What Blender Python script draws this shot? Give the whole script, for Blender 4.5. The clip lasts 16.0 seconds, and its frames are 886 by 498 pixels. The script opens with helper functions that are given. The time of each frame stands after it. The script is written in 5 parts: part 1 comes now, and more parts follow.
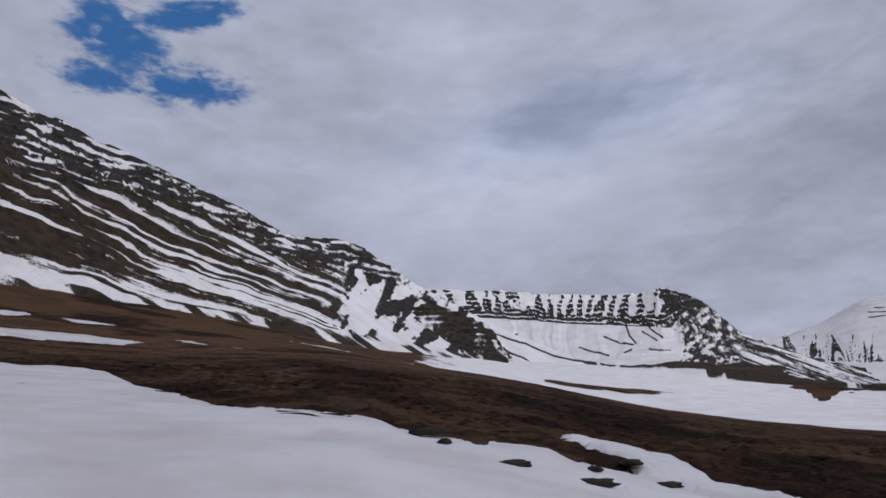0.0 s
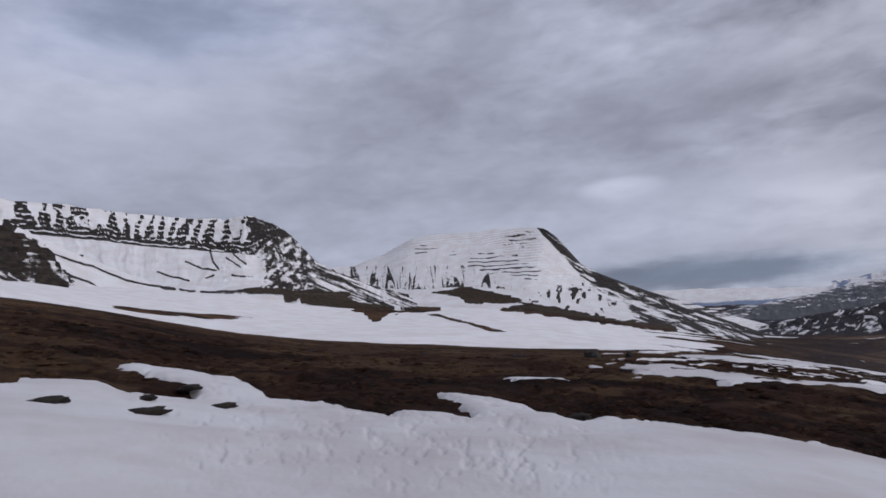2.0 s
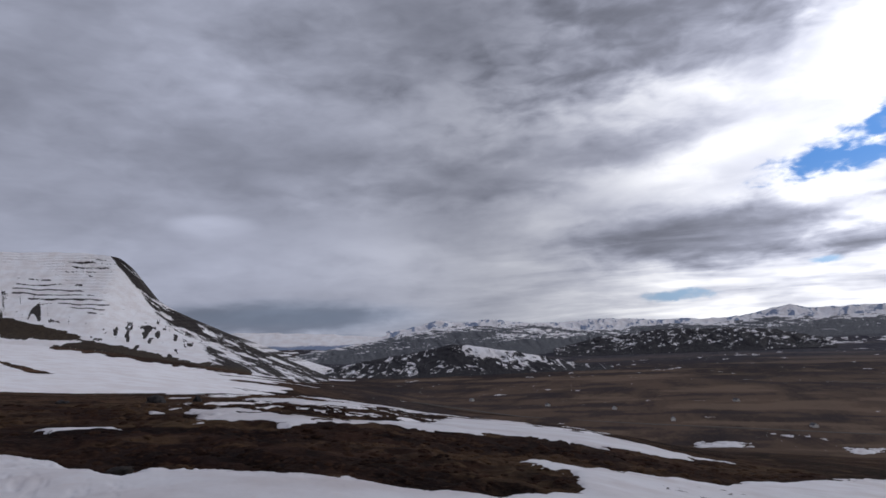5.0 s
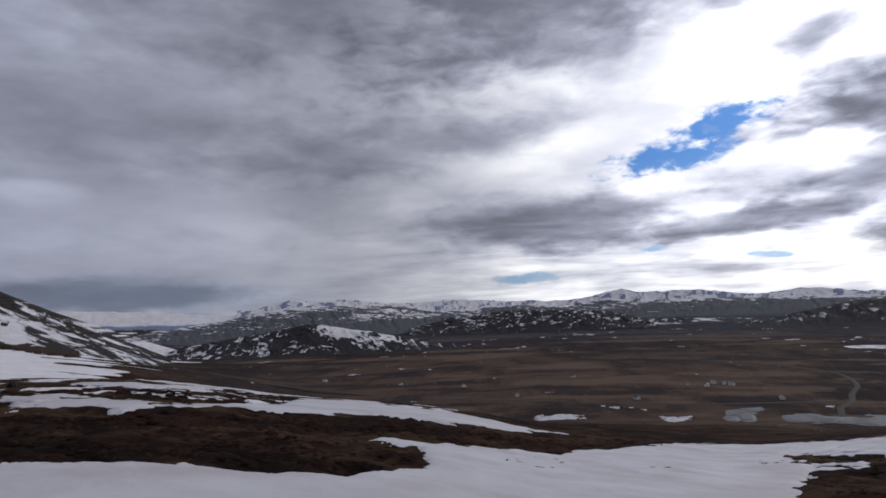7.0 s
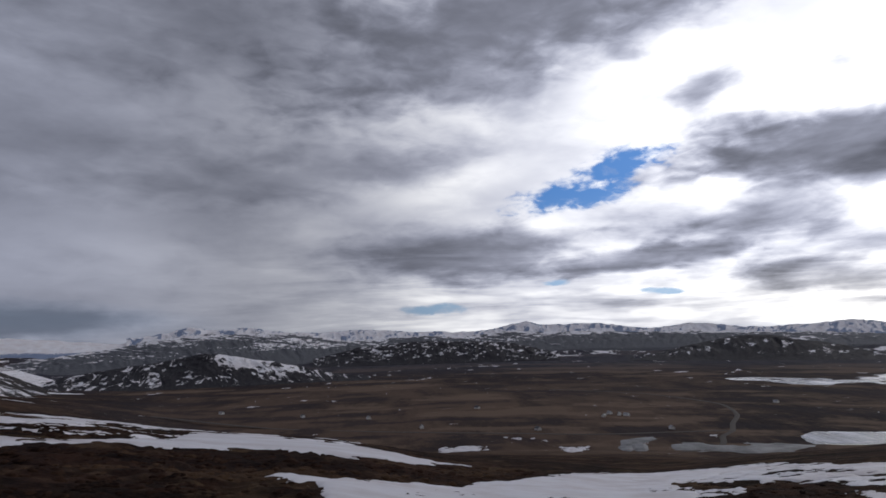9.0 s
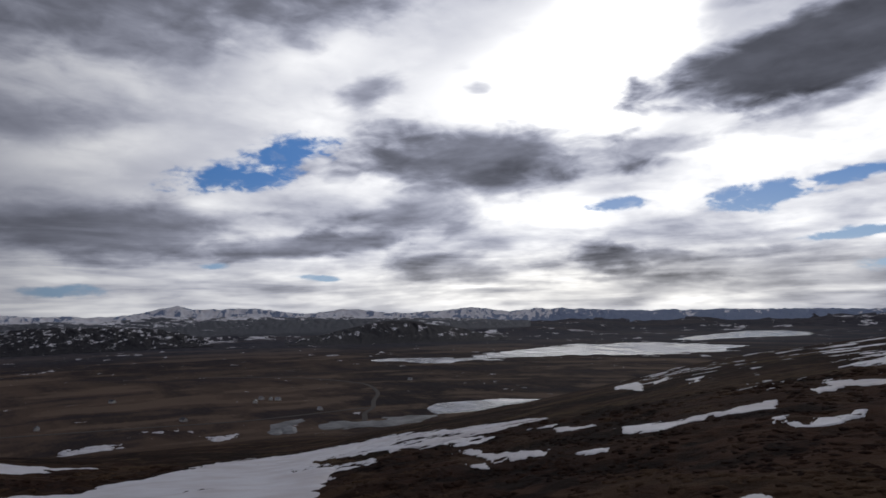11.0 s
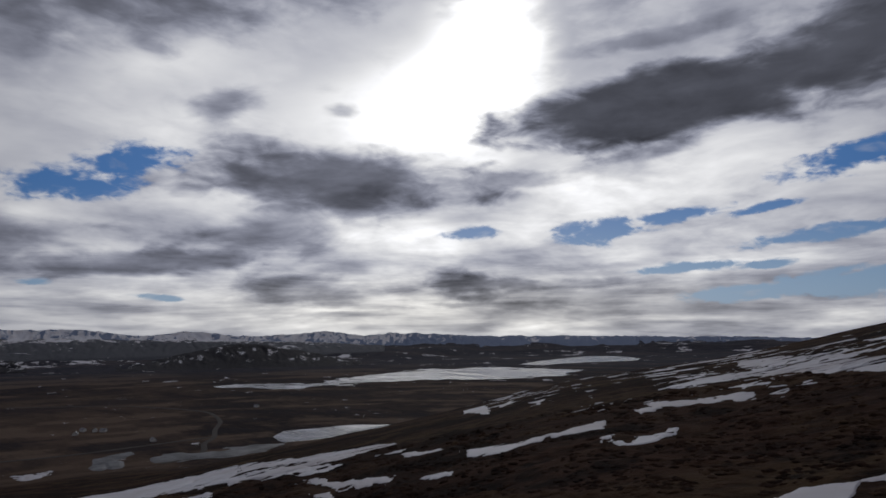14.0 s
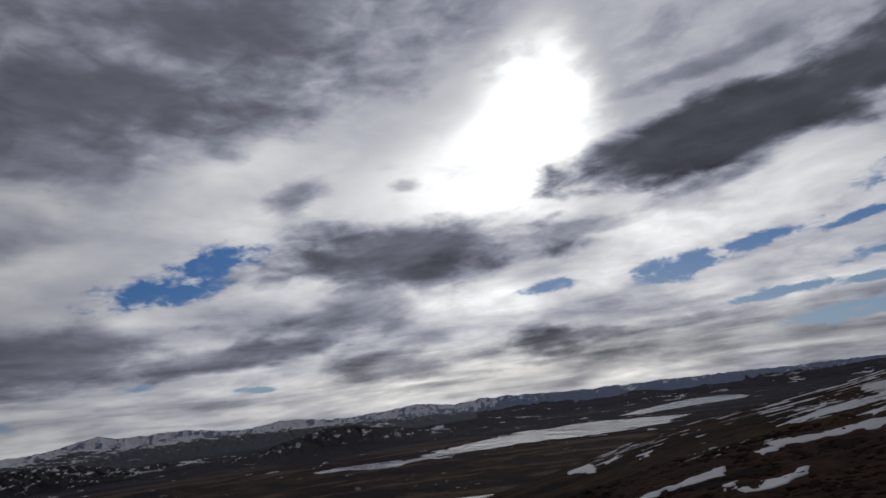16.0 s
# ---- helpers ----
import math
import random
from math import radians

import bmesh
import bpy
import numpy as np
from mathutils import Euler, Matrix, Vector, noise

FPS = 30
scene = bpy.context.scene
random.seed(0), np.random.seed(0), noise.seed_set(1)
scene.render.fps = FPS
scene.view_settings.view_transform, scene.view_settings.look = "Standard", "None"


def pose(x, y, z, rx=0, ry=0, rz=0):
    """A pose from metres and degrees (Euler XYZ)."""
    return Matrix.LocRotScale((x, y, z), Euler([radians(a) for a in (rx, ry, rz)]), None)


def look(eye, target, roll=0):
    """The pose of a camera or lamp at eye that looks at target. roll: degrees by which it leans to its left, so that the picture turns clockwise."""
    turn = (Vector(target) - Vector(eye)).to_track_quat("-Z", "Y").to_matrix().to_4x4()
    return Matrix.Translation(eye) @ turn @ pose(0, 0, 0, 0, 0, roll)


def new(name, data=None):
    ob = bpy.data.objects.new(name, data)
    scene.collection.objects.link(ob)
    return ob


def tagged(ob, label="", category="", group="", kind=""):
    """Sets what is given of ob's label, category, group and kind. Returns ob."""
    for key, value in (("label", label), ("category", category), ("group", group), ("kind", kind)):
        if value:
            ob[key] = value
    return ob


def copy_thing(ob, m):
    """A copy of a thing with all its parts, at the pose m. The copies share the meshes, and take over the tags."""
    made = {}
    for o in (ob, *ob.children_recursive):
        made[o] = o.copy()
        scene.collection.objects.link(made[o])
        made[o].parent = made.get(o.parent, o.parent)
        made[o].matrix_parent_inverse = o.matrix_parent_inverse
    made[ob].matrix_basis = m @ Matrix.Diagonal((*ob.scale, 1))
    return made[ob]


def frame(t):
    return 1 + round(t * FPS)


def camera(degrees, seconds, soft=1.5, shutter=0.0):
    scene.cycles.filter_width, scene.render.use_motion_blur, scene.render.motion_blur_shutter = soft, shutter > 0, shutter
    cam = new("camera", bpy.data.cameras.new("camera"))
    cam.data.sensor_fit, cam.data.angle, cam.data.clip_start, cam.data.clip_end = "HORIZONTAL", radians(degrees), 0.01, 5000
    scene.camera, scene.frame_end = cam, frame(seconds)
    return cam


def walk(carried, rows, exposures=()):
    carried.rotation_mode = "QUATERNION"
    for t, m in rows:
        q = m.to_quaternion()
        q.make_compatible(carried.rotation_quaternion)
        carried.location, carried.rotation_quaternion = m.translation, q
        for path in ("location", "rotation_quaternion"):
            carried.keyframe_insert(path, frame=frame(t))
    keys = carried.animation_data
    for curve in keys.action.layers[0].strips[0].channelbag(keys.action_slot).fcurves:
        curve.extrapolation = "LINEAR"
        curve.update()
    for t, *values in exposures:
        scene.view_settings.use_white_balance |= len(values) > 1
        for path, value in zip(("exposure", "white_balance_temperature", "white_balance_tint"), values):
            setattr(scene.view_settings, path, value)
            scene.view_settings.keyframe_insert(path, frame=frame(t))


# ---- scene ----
# ---- camera ----
cam = camera(70.67, 16.0, soft=1.6)

# seconds, pitch above level + 90, lean, heading: the camera is held at arm's length and turned about the body
TURN = (
    (0.0, 105.55, 2.95, 0.76),
    (0.5, 105.30, 1.32, -9.06),
    (1.0, 104.97, 4.72, -21.45),
    (1.5, 100.04, 3.18, -25.50),
    (2.0, 96.21, 5.03, -36.01),
    (2.5, 97.00, 4.28, -45.62),
    (3.0, 95.37, 5.26, -57.01),
    (3.5, 97.78, 4.43, -61.09),
    (4.0, 98.32, 2.92, -64.11),
    (4.5, 97.26, 3.23, -65.92),
    (5.0, 97.40, 2.87, -73.14),
    (5.2, 96.91, 2.56, -75.27),
    (7.3, 95.83, 2.65, -89.70),
    (7.5, 96.80, 2.83, -92.36),
    (8.0, 97.48, -0.50, -91.79),
    (8.2, 97.28, -0.35, -91.36),
    (10.3, 95.94, 2.88, -110.62),
    (10.5, 95.50, 1.82, -114.04),
    (11.0, 95.42, 1.26, -125.10),
    (11.5, 96.25, 1.30, -132.70),
    (12.0, 95.43, 1.31, -140.04),
    (12.5, 95.50, 1.74, -143.06),
    (13.0, 96.63, 1.35, -141.62),
    (13.5, 97.47, 1.12, -139.81),
    (14.0, 97.43, 0.55, -138.29),
    (14.5, 99.20, -0.86, -134.65),
    (15.0, 99.34, -1.43, -131.11),
    (15.5, 100.09, 1.22, -131.31),
    (16.0, 103.70, 7.16, -130.16),
)
ARM = 0.42


def held(rx, ry, rz):
    a = radians(-rz)
    return pose(ARM * math.sin(a), ARM * math.cos(a), 0.0, rx, ry, rz)


walk(cam, [(t, held(rx, ry, rz)) for t, rx, ry, rz in TURN], exposures=((0.0, -0.08), (4.0, -0.18), (5.2, -0.34), (7.5, -0.48), (8.2, -0.55), (10.3, -0.9), (12.0, -1.42), (13.5, -1.52), (16.0, -1.68)))

# ---- sky and sun ----
SUN_AZ, SUN_EL = 141.0, 25.0


def bearing(az, el=0.0):
    """Unit vector at a compass bearing (clockwise from +y) and an elevation, in degrees."""
    a, e = radians(az), radians(el)
    return Vector((math.sin(a) * math.cos(e), math.cos(a) * math.cos(e), math.sin(e)))


class Nodes:
    """Short hand for building node trees."""

    def __init__(self, tree):
        self.tree = tree
        tree.nodes.clear()

    def add(self, kind, ins=()):
        n = self.tree.nodes.new(kind)
        for k, v in dict(ins).items():
            if isinstance(v, bpy.types.NodeSocket):
                self.tree.links.new(v, n.inputs[k])
            else:
                n.inputs[k].default_value = (*v, 1.0) if n.inputs[k].type == "RGBA" else v
        return n

    def math(self, op, a, b=0.0, c=0.0, clamp=False):
        n = self.add("ShaderNodeMath", {0: a, 1: b, 2: c})
        n.operation, n.use_clamp = op, clamp
        return n.outputs[0]

    def vec(self, op, a, b=(0, 0, 0)):
        n = self.add("ShaderNodeVectorMath", {0: a, 1: b})
        n.operation = op
        return n.outputs["Value"] if op in ("LENGTH", "DOT_PRODUCT") else n.outputs[0]

    def noise(self, vec, scale, detail=5.0, rough=0.55, distort=0.0, out=0):
        return self.add("ShaderNodeTexNoise", {"Vector": vec, "Scale": scale, "Detail": detail, "Roughness": rough, "Distortion": distort}).outputs[out]

    def span(self, v, a, b, lo=0.0, hi=1.0):
        n = self.add("ShaderNodeMapRange", {0: v, 1: a, 2: b, 3: lo, 4: hi})
        n.interpolation_type = "SMOOTHSTEP"
        return n.outputs[0]

    def mix(self, f, a, b):
        n = self.tree.nodes.new("ShaderNodeMix")
        n.data_type = "RGBA"
        for slot, v in ((0, f), (6, a), (7, b)):
            if isinstance(v, bpy.types.NodeSocket):
                self.tree.links.new(v, n.inputs[slot])
            else:
                n.inputs[slot].default_value = v if slot == 0 else (*v, 1.0)
        return n.outputs[2]

    def ramp(self, v, stops):
        n = self.add("ShaderNodeValToRGB", {0: v})
        els = n.color_ramp.elements
        for i, (p, c) in enumerate(stops):
            e = els[i] if i < 2 else els.new(p)
            e.position, e.color = p, (*c, 1.0)
        return n.outputs[0]


world = bpy.data.worlds.new("world")
scene.world = world
world.use_nodes = True
W = Nodes(world.node_tree)
way = W.add("ShaderNodeTexCoord").outputs["Generated"]
xyz = W.add("ShaderNodeSeparateXYZ", {0: way})
rise = W.math("ADD", W.math("MAXIMUM", xyz.outputs[2], -0.03), 0.17)
deck = W.add("ShaderNodeCombineXYZ", {0: W.math("DIVIDE", xyz.outputs[0], rise), 1: W.math("DIVIDE", xyz.outputs[1], rise), 2: 0.0}).outputs[0]

# ragged edges: the way is bent a little, and every cloud's rim is torn by the same noises
bend = W.vec("SUBTRACT", W.noise(deck, 1.3, 4.0, 0.55, out=1), (0.5, 0.5, 0.5))
bent = W.vec("ADD", way, W.vec("MULTIPLY", bend, (0.07, 0.07, 0.022)))
flat_way = W.vec("MULTIPLY", way, (1.0, 1.0, 2.6))
n1 = W.noise(deck, 0.75, 5.0, 0.52, 0.35)
n2 = W.noise(deck, 2.3, 3.0, 0.45, 0.3)
n3 = W.noise(flat_way, 6.5, 4.0, 0.50, 0.3)
n4 = W.noise(flat_way, 19.0, 4.0, 0.52, 0.4)
n5 = W.noise(W.vec("MULTIPLY", way, (1.0, 1.0, 2.0)), 48.0, 4.0, 0.55, 0.6)
hole_fray = W.math("ADD", W.math("MULTIPLY", W.math("SUBTRACT", n4, 0.5), 2.0), W.math("MULTIPLY", W.math("SUBTRACT", n5, 0.5), 0.8))
strata = W.noise(W.vec("MULTIPLY", way, (3.2, 3.2, 34.0)), 1.0, 6.0, 0.58, 0.6)
threads = W.noise(W.vec("MULTIPLY", way, (9.0, 9.0, 62.0)), 1.0, 5.0, 0.55, 0.5)
puffs = W.noise(W.vec("MULTIPLY", way, (4.6, 4.6, 17.0)), 1.0, 5.0, 0.54, 0.5)
fray = W.math("ADD", W.math("MULTIPLY", W.math("SUBTRACT", n3, 0.5), 1.5), W.math("ADD", W.math("MULTIPLY", W.math("SUBTRACT", n2, 0.5), 0.6), W.math("MULTIPLY", W.math("SUBTRACT", n4, 0.5), 0.75)))


def body(az, el, half_az, half_el, tilt=0.0, soft=1.0, torn=1.0, by=None, rim=None):
    """A patch of the sky round a bearing, 1 in the middle and 0 at its torn rim."""
    d = bearing(az, el)
    e1 = Vector((math.cos(radians(az)), -math.sin(radians(az)), 0.0))
    e2 = d.cross(e1) * -1.0
    c, s = math.cos(radians(tilt)), math.sin(radians(tilt))
    r1, r2 = e1 * c + e2 * s, e2 * c - e1 * s
    turn = Matrix((r1, r2, r1.cross(r2))).transposed().to_euler()
    m = W.tree.nodes.new("ShaderNodeMapping")
    m.vector_type = "TEXTURE"
    W.tree.links.new(by or bent, m.inputs["Vector"])
    m.inputs["Location"].default_value, m.inputs["Rotation"].default_value = d, turn
    m.inputs["Scale"].default_value = (radians(half_az), radians(half_el), 1.2)
    return W.span(W.math("MULTIPLY_ADD", rim or fray, torn, W.vec("LENGTH", m.outputs[0])), 1.30, 1.22 - 1.15 * min(1.0, soft + 0.15), 0.0, 1.0)


def after(value):
    """The bent way, worked out only once a value is known: keeps the node tree small in memory."""
    return W.vec("ADD", bent, W.vec("MULTIPLY", value, (1e-7, 1e-7, 1e-7)))


def laid_over(tone, rows, torn):
    """Cloud after cloud over the tone behind it; the last two numbers are its own tone and how dense it is."""
    by = after(tone)
    for *place, own, dense in rows:
        tone = W.math("MULTIPLY_ADD", W.math("MULTIPLY", body(*place, torn, by=by), dense), W.math("SUBTRACT", own, tone), tone)
    return tone


# bearing, elevation, half widths, tilt, softness, tone, density
# thin bright and bluish veils above the mountains
VEILS = (
    (4.9, 20.6, 16.9, 5.6, -2, 0.9, 0.780, 0.7), (41.3, 24.2, 10.7, 8.2, -18, 0.9, 0.645, 0.5), (13.4, 25.7, 13.1, 2.5, -4, 0.9, 0.665, 0.5), (1.5, 34.2, 9.4, 3.3, 2, 0.9, 0.765, 0.5),
    (14.9, 26.2, 9.8, 3.0, 4, 0.9, 0.605, 0.5), (12.4, 20.7, 11.2, 2.6, 4, 0.9, 0.775, 0.5), (41.9, 24.8, 5.2, 7.6, 2, 0.9, 0.645, 0.6), (52.8, 15.3, 13.4, 2.9, -6, 0.8, 0.615, 0.7),
    (53.6, 9.7, 3.6, 1.2, -4, 0.7, 0.795, 0.8), (67.5, 11.3, 5.8, 2.1, 11, 0.8, 0.735, 0.6), (52.9, 24.0, 4.1, 1.8, -21, 0.8, 0.735, 0.5),
)
# the grey overcast beyond the table mountain
OVERCAST = (
    (36.1, 20.8, 12.1, 7.3, 8, 1.0, 0.63, 0.6), (58.2, 17.3, 16.5, 3.5, -6, 0.8, 0.63, 0.7), (62.6, 20.7, 11.4, 2.5, -21, 0.8, 0.73, 0.6), (67.8, 25.5, 5.8, 3.4, 14, 0.8, 0.74, 0.7),
    (55.4, 26.4, 6.5, 2.3, -38, 0.8, 0.67, 0.5), (84.0, 23.0, 11.4, 5.0, -2, 0.8, 0.67, 0.6), (85.7, 15.6, 10.3, 2.0, -6, 0.6, 0.62, 0.8), (61.1, 12.2, 5.6, 2.0, -27, 0.8, 0.73, 0.7),
    (53.4, 10.1, 3.5, 0.9, -2, 0.7, 0.81, 0.8), (67, 6.2, 16, 4.0, -4, 0.8, 0.79, 0.75), (93.8, 7.5, 10.9, 2.0, -2, 0.6, 0.60, 0.8), (95.6, 13.0, 8.4, 1.7, 13, 0.7, 0.85, 0.7),
)
# heavier cloud above the valley, with clear blue distance under it
VALLEY_SKY = (
    (79.7, 26.3, 24.0, 6.0, 0, 0.9, 0.520, 0.8), (98.1, 22.6, 11.2, 2.9, -12, 0.7, 0.540, 0.7), (80.1, 13.9, 16.4, 2.5, 6, 0.7, 0.540, 0.7), (63.3, 15.1, 8.5, 2.5, 9, 0.9, 0.580, 0.5),
    (94.3, 7.5, 9.8, 2.4, 6, 0.6, 0.550, 0.85), (78.3, 7.2, 9.9, 1.1, -10, 0.8, 0.680, 0.6), (103.6, 9.4, 8.0, 1.3, -2, 0.8, 0.880, 0.6), (111.7, 5.6, 8.0, 1.0, 0, 0.45, 0.490, 0.9),
    (59, 1.8, 11, 1.3, -2, 0.5, 0.52, 0.85), (57.9, 3.6, 5.5, 0.4, 3, 0.8, 0.700, 0.6), (70.5, 2.1, 3.2, 1.9, 48, 0.9, 0.690, 0.6), (109.3, 3.0, 17.3, 0.6, 0, 0.8, 0.780, 0.6),
)
# thin bright cloud round the sun and down to the horizon
BRIGHT = (
    (120, 16.6, 17.5, 9.5, 10, 0.9, 0.90, 0.8), (137.0, 21.0, 11.4, 8.6, 12, 0.7, 1.08, 0.95), (108.8, 11.1, 16.0, 3.4, 12, 0.9, 0.84, 0.6), (154.2, 13.0, 24, 9, -4, 0.8, 0.93, 0.85),
    (131.9, 4.2, 46.2, 5.6, 2, 0.9, 0.80, 0.8), (142.2, 23.9, 6.2, 9.1, -23, 0.8, 1.35, 1.0), (135.8, 18.7, 7.6, 4.0, 10, 0.8, 1.1, 0.9), (136.5, 8.7, 5.5, 1.8, -10, 0.6, 0.99, 0.8),
    (135.9, 7.4, 10.3, 1.8, -13, 0.7, 0.93, 0.7), (114.3, 22.4, 7.5, 2.3, 20, 0.8, 0.95, 0.5),
)
# dark-bottomed clouds in front of it
DARK = (
    (109.5, 33.5, 23.9, 7.3, 11, 0.8, 0.39, 0.9),
    (100, 27.0, 21, 5.5, 10, 0.75, 0.41, 0.92), (130.8, 25.5, 7.8, 2.9, 14, 0.6, 0.7, 0.5), (128.4, 13.7, 13.9, 2.9, 0, 0.5, 0.43, 0.96), (123.4, 9.1, 7.7, 2.3, 10, 0.6, 0.5, 0.85),
    (98.2, 6.7, 10.4, 2.6, 0, 0.6, 0.44, 0.85), (113.1, 5.8, 8.2, 1.0, 4, 0.45, 0.45, 0.92), (159.5, 19.2, 15.6, 2.7, 2, 0.35, 0.3, 0.97), (173.5, 21.3, 9, 3.4, 4, 0.45, 0.31, 0.97),
    (157.5, 24.7, 6.7, 0.8, 3, 0.6, 0.5, 0.8), (155.8, 27.9, 2.9, 1.8, 21, 0.7, 0.55, 0.7), (159.4, 19.9, 6.8, 2.3, 3, 0.45, 0.33, 0.9),
)
# small flat clouds low down
LOW_DARK = (
    (118.8, 19.7, 3.4, 1.2, 27, 0.8, 0.50, 0.85),
    (139.5, 4.0, 4.0, 1.3, -4, 0.5, 0.42, 0.9), (145.2, 4.2, 2.5, 0.7, -4, 0.6, 0.5, 0.8), (126.2, 3.7, 6.1, 1.5, -8, 0.6, 0.52, 0.75), (133.9, 3.5, 3.6, 0.5, 0, 0.6, 0.52, 0.7),
    (152.9, 4.1, 4.1, 0.5, 2, 0.6, 0.55, 0.7), (142.0, 2.2, 8.0, 0.3, 0, 0.6, 0.55, 0.6), (128.8, 1.5, 7.1, 0.3, 2, 0.6, 0.55, 0.6), (146.1, 13.6, 4.2, 0.8, 0, 0.7, 0.66, 0.8),
    (129.1, 19.8, 1.5, 0.7, 7, 0.7, 0.74, 0.8), (145.9, 13.8, 5.1, 0.8, 0, 0.7, 0.7, 0.7), (157.8, 15.5, 3.9, 0.6, 5, 0.7, 0.62, 0.6), (152.4, 4.1, 4.8, 0.6, 0, 0.6, 0.56, 0.7),
)
# openings through which the blue shows: bearing, elevation, half widths, tilt, softness
HOLES = (
    (106.6, 11.9, 5.9, 1.4, 9, 0.7), (111.1, 14.0, 4.7, 1.5, 14, 0.7), (141.1, 8.9, 3.3, 0.8, 0, 0.8),
    (152.4, 8.5, 4.9, 1.2, 4, 0.6), (159.4, 9.6, 5.1, 0.7, 5, 0.6), (165.9, 9.7, 2.7, 0.5, 6, 0.6), (159.8, 5.2, 4.7, 0.5, 2, 0.6),
    (165.6, 5.1, 2.3, 0.5, 3, 0.6), (164.2, 2.8, 5.9, 0.9, 3, 0.6), (105.2, 4.1, 1.6, 0.4, 2, 0.8), (114.5, 2.9, 2.9, 0.3, -2, 0.9),
    (94.3, 1.9, 2.6, 0.6, 0, 0.8),
)
FAR_HOLES = (
    (173.5, 13.0, 6, 1.5, 9, 0.6), (172, 3.4, 9, 1.2, 2, 0.6), (170, 7.4, 6, 0.7, 5, 0.6),
    (-30.6, 32.2, 5.2, 3.6, -10, 0.8), (-31.1, 28.6, 5.7, 1.6, 2, 0.8), (-24.0, 34.7, 5.9, 1.5, 15, 0.8), (-24.2, 29.0, 5.9, 2.4, 5, 1.0),
    (94.4, 1.9, 3.8, 0.6, -2, 0.9),
    
)
tone = W.math("MULTIPLY_ADD", W.math("SUBTRACT", n1, 0.5), 0.26, 0.69)
for rows, torn in ((VEILS, 0.7), (OVERCAST, 0.7), (VALLEY_SKY, 0.6), (BRIGHT, 0.8), (DARK, 0.9), (LOW_DARK, 1.1)):
    tone = laid_over(tone, rows, torn)
hole = 0.0
for rows in (HOLES, FAR_HOLES):
    by = after(W.math("ADD", tone, hole))
    for row in rows:
        hole = W.math("MAXIMUM", body(*row, torn=1.0, by=by, rim=hole_fray), hole)
stir = W.math("MULTIPLY_ADD", body(142, 9, 60, 32, 0, 1.0, 0.2), 1.25, 0.60)
low = W.math("MULTIPLY", W.span(xyz.outputs[2], 0.20, 0.03), W.span(W.vec("DOT_PRODUCT", way, bearing(SUN_AZ, 5)), 0.2, 0.8))
swirl = W.math("ADD", W.math("MULTIPLY", W.math("SUBTRACT", n2, 0.5), 0.16), W.math("ADD", W.math("MULTIPLY", W.math("SUBTRACT", n3, 0.5), 0.30), W.math("MULTIPLY", W.math("SUBTRACT", n4, 0.5), 0.16)))
swirl = W.math("MULTIPLY_ADD", W.math("ADD", W.math("MULTIPLY", W.math("SUBTRACT", strata, 0.5), 0.75), W.math("MULTIPLY", W.math("SUBTRACT", threads, 0.5), 0.34)), low, W.math("MULTIPLY", W.math("MULTIPLY", swirl, stir), W.span(tone, 0.30, 0.75, 0.35, 1.0)))
sunward = W.math("MULTIPLY", W.span(xyz.outputs[2], 0.42, 0.10), W.span(W.vec("DOT_PRODUCT", way, bearing(SUN_AZ + 6, 8)), 0.62, 0.93))
swirl = W.math("MULTIPLY_ADD", W.math("MULTIPLY", W.math("SUBTRACT", puffs, 0.53), 0.72), sunward, swirl)
tone = W.math("ADD", tone, swirl)
grey = W.math("POWER", W.math("MAXIMUM", tone, 0.2), 2.2)
tint = W.mix(W.span(tone, 0.45, 0.95), (0.905, 0.955, 1.21), (0.99, 0.995, 1.02))
tint = W.mix(W.math("MULTIPLY", W.span(W.vec("DOT_PRODUCT", way, bearing(10, 14)), 0.1, 0.8), 0.85), tint, (0.90, 0.965, 1.25))
tint = W.mix(W.math("MULTIPLY", body(14, 26, 16, 4.5, 2, 1.0, 0.5, after(tone)), 0.7), tint, (0.78, 0.94, 1.36))
tint = W.mix(W.math("MULTIPLY", body(60, 1.8, 13, 1.5, -2, 0.8, 0.4, after(tone)), 0.75), tint, (0.76, 0.95, 1.32))
tint = W.mix(W.math("MULTIPLY", body(140, 1.5, 40, 4.0, 0, 1.0, 0.2, after(tone)), 0.5), tint, (1.0, 0.965, 0.885))
cloud = W.vec("MULTIPLY", tint, W.add("ShaderNodeCombineXYZ", {0: grey, 1: grey, 2: grey}).outputs[0])
sky = W.add("ShaderNodeTexSky")
sky.sky_type, sky.sun_disc, sky.sun_elevation, sky.sun_rotation = "NISHITA", False, radians(SUN_EL), radians(SUN_AZ)
blue = W.mix(0.88, W.vec("MULTIPLY", sky.outputs[0], (0.045, 0.050, 0.060)), W.mix(W.span(xyz.outputs[2], 0.03, 0.22), (0.20, 0.31, 0.46), (0.038, 0.135, 0.36)))
gap = W.math("MULTIPLY", W.span(hole, 0.05, 0.95), W.span(W.math("MULTIPLY_ADD", hole, 0.5, n4), 0.45, 0.90))
both = W.mix(gap, cloud, blue)
# the sky is brighter all round the sun
glow = W.span(W.vec("DOT_PRODUCT", way, bearing(SUN_AZ, 14)), 0.42, 0.97, 1.0, 2.8)
both = W.vec("MULTIPLY", both, W.add("ShaderNodeCombineXYZ", {0: glow, 1: glow, 2: glow}).outputs[0])
W.add("ShaderNodeOutputWorld", {0: W.add("ShaderNodeBackground", {0: both, 1: 1.0}).outputs[0]})

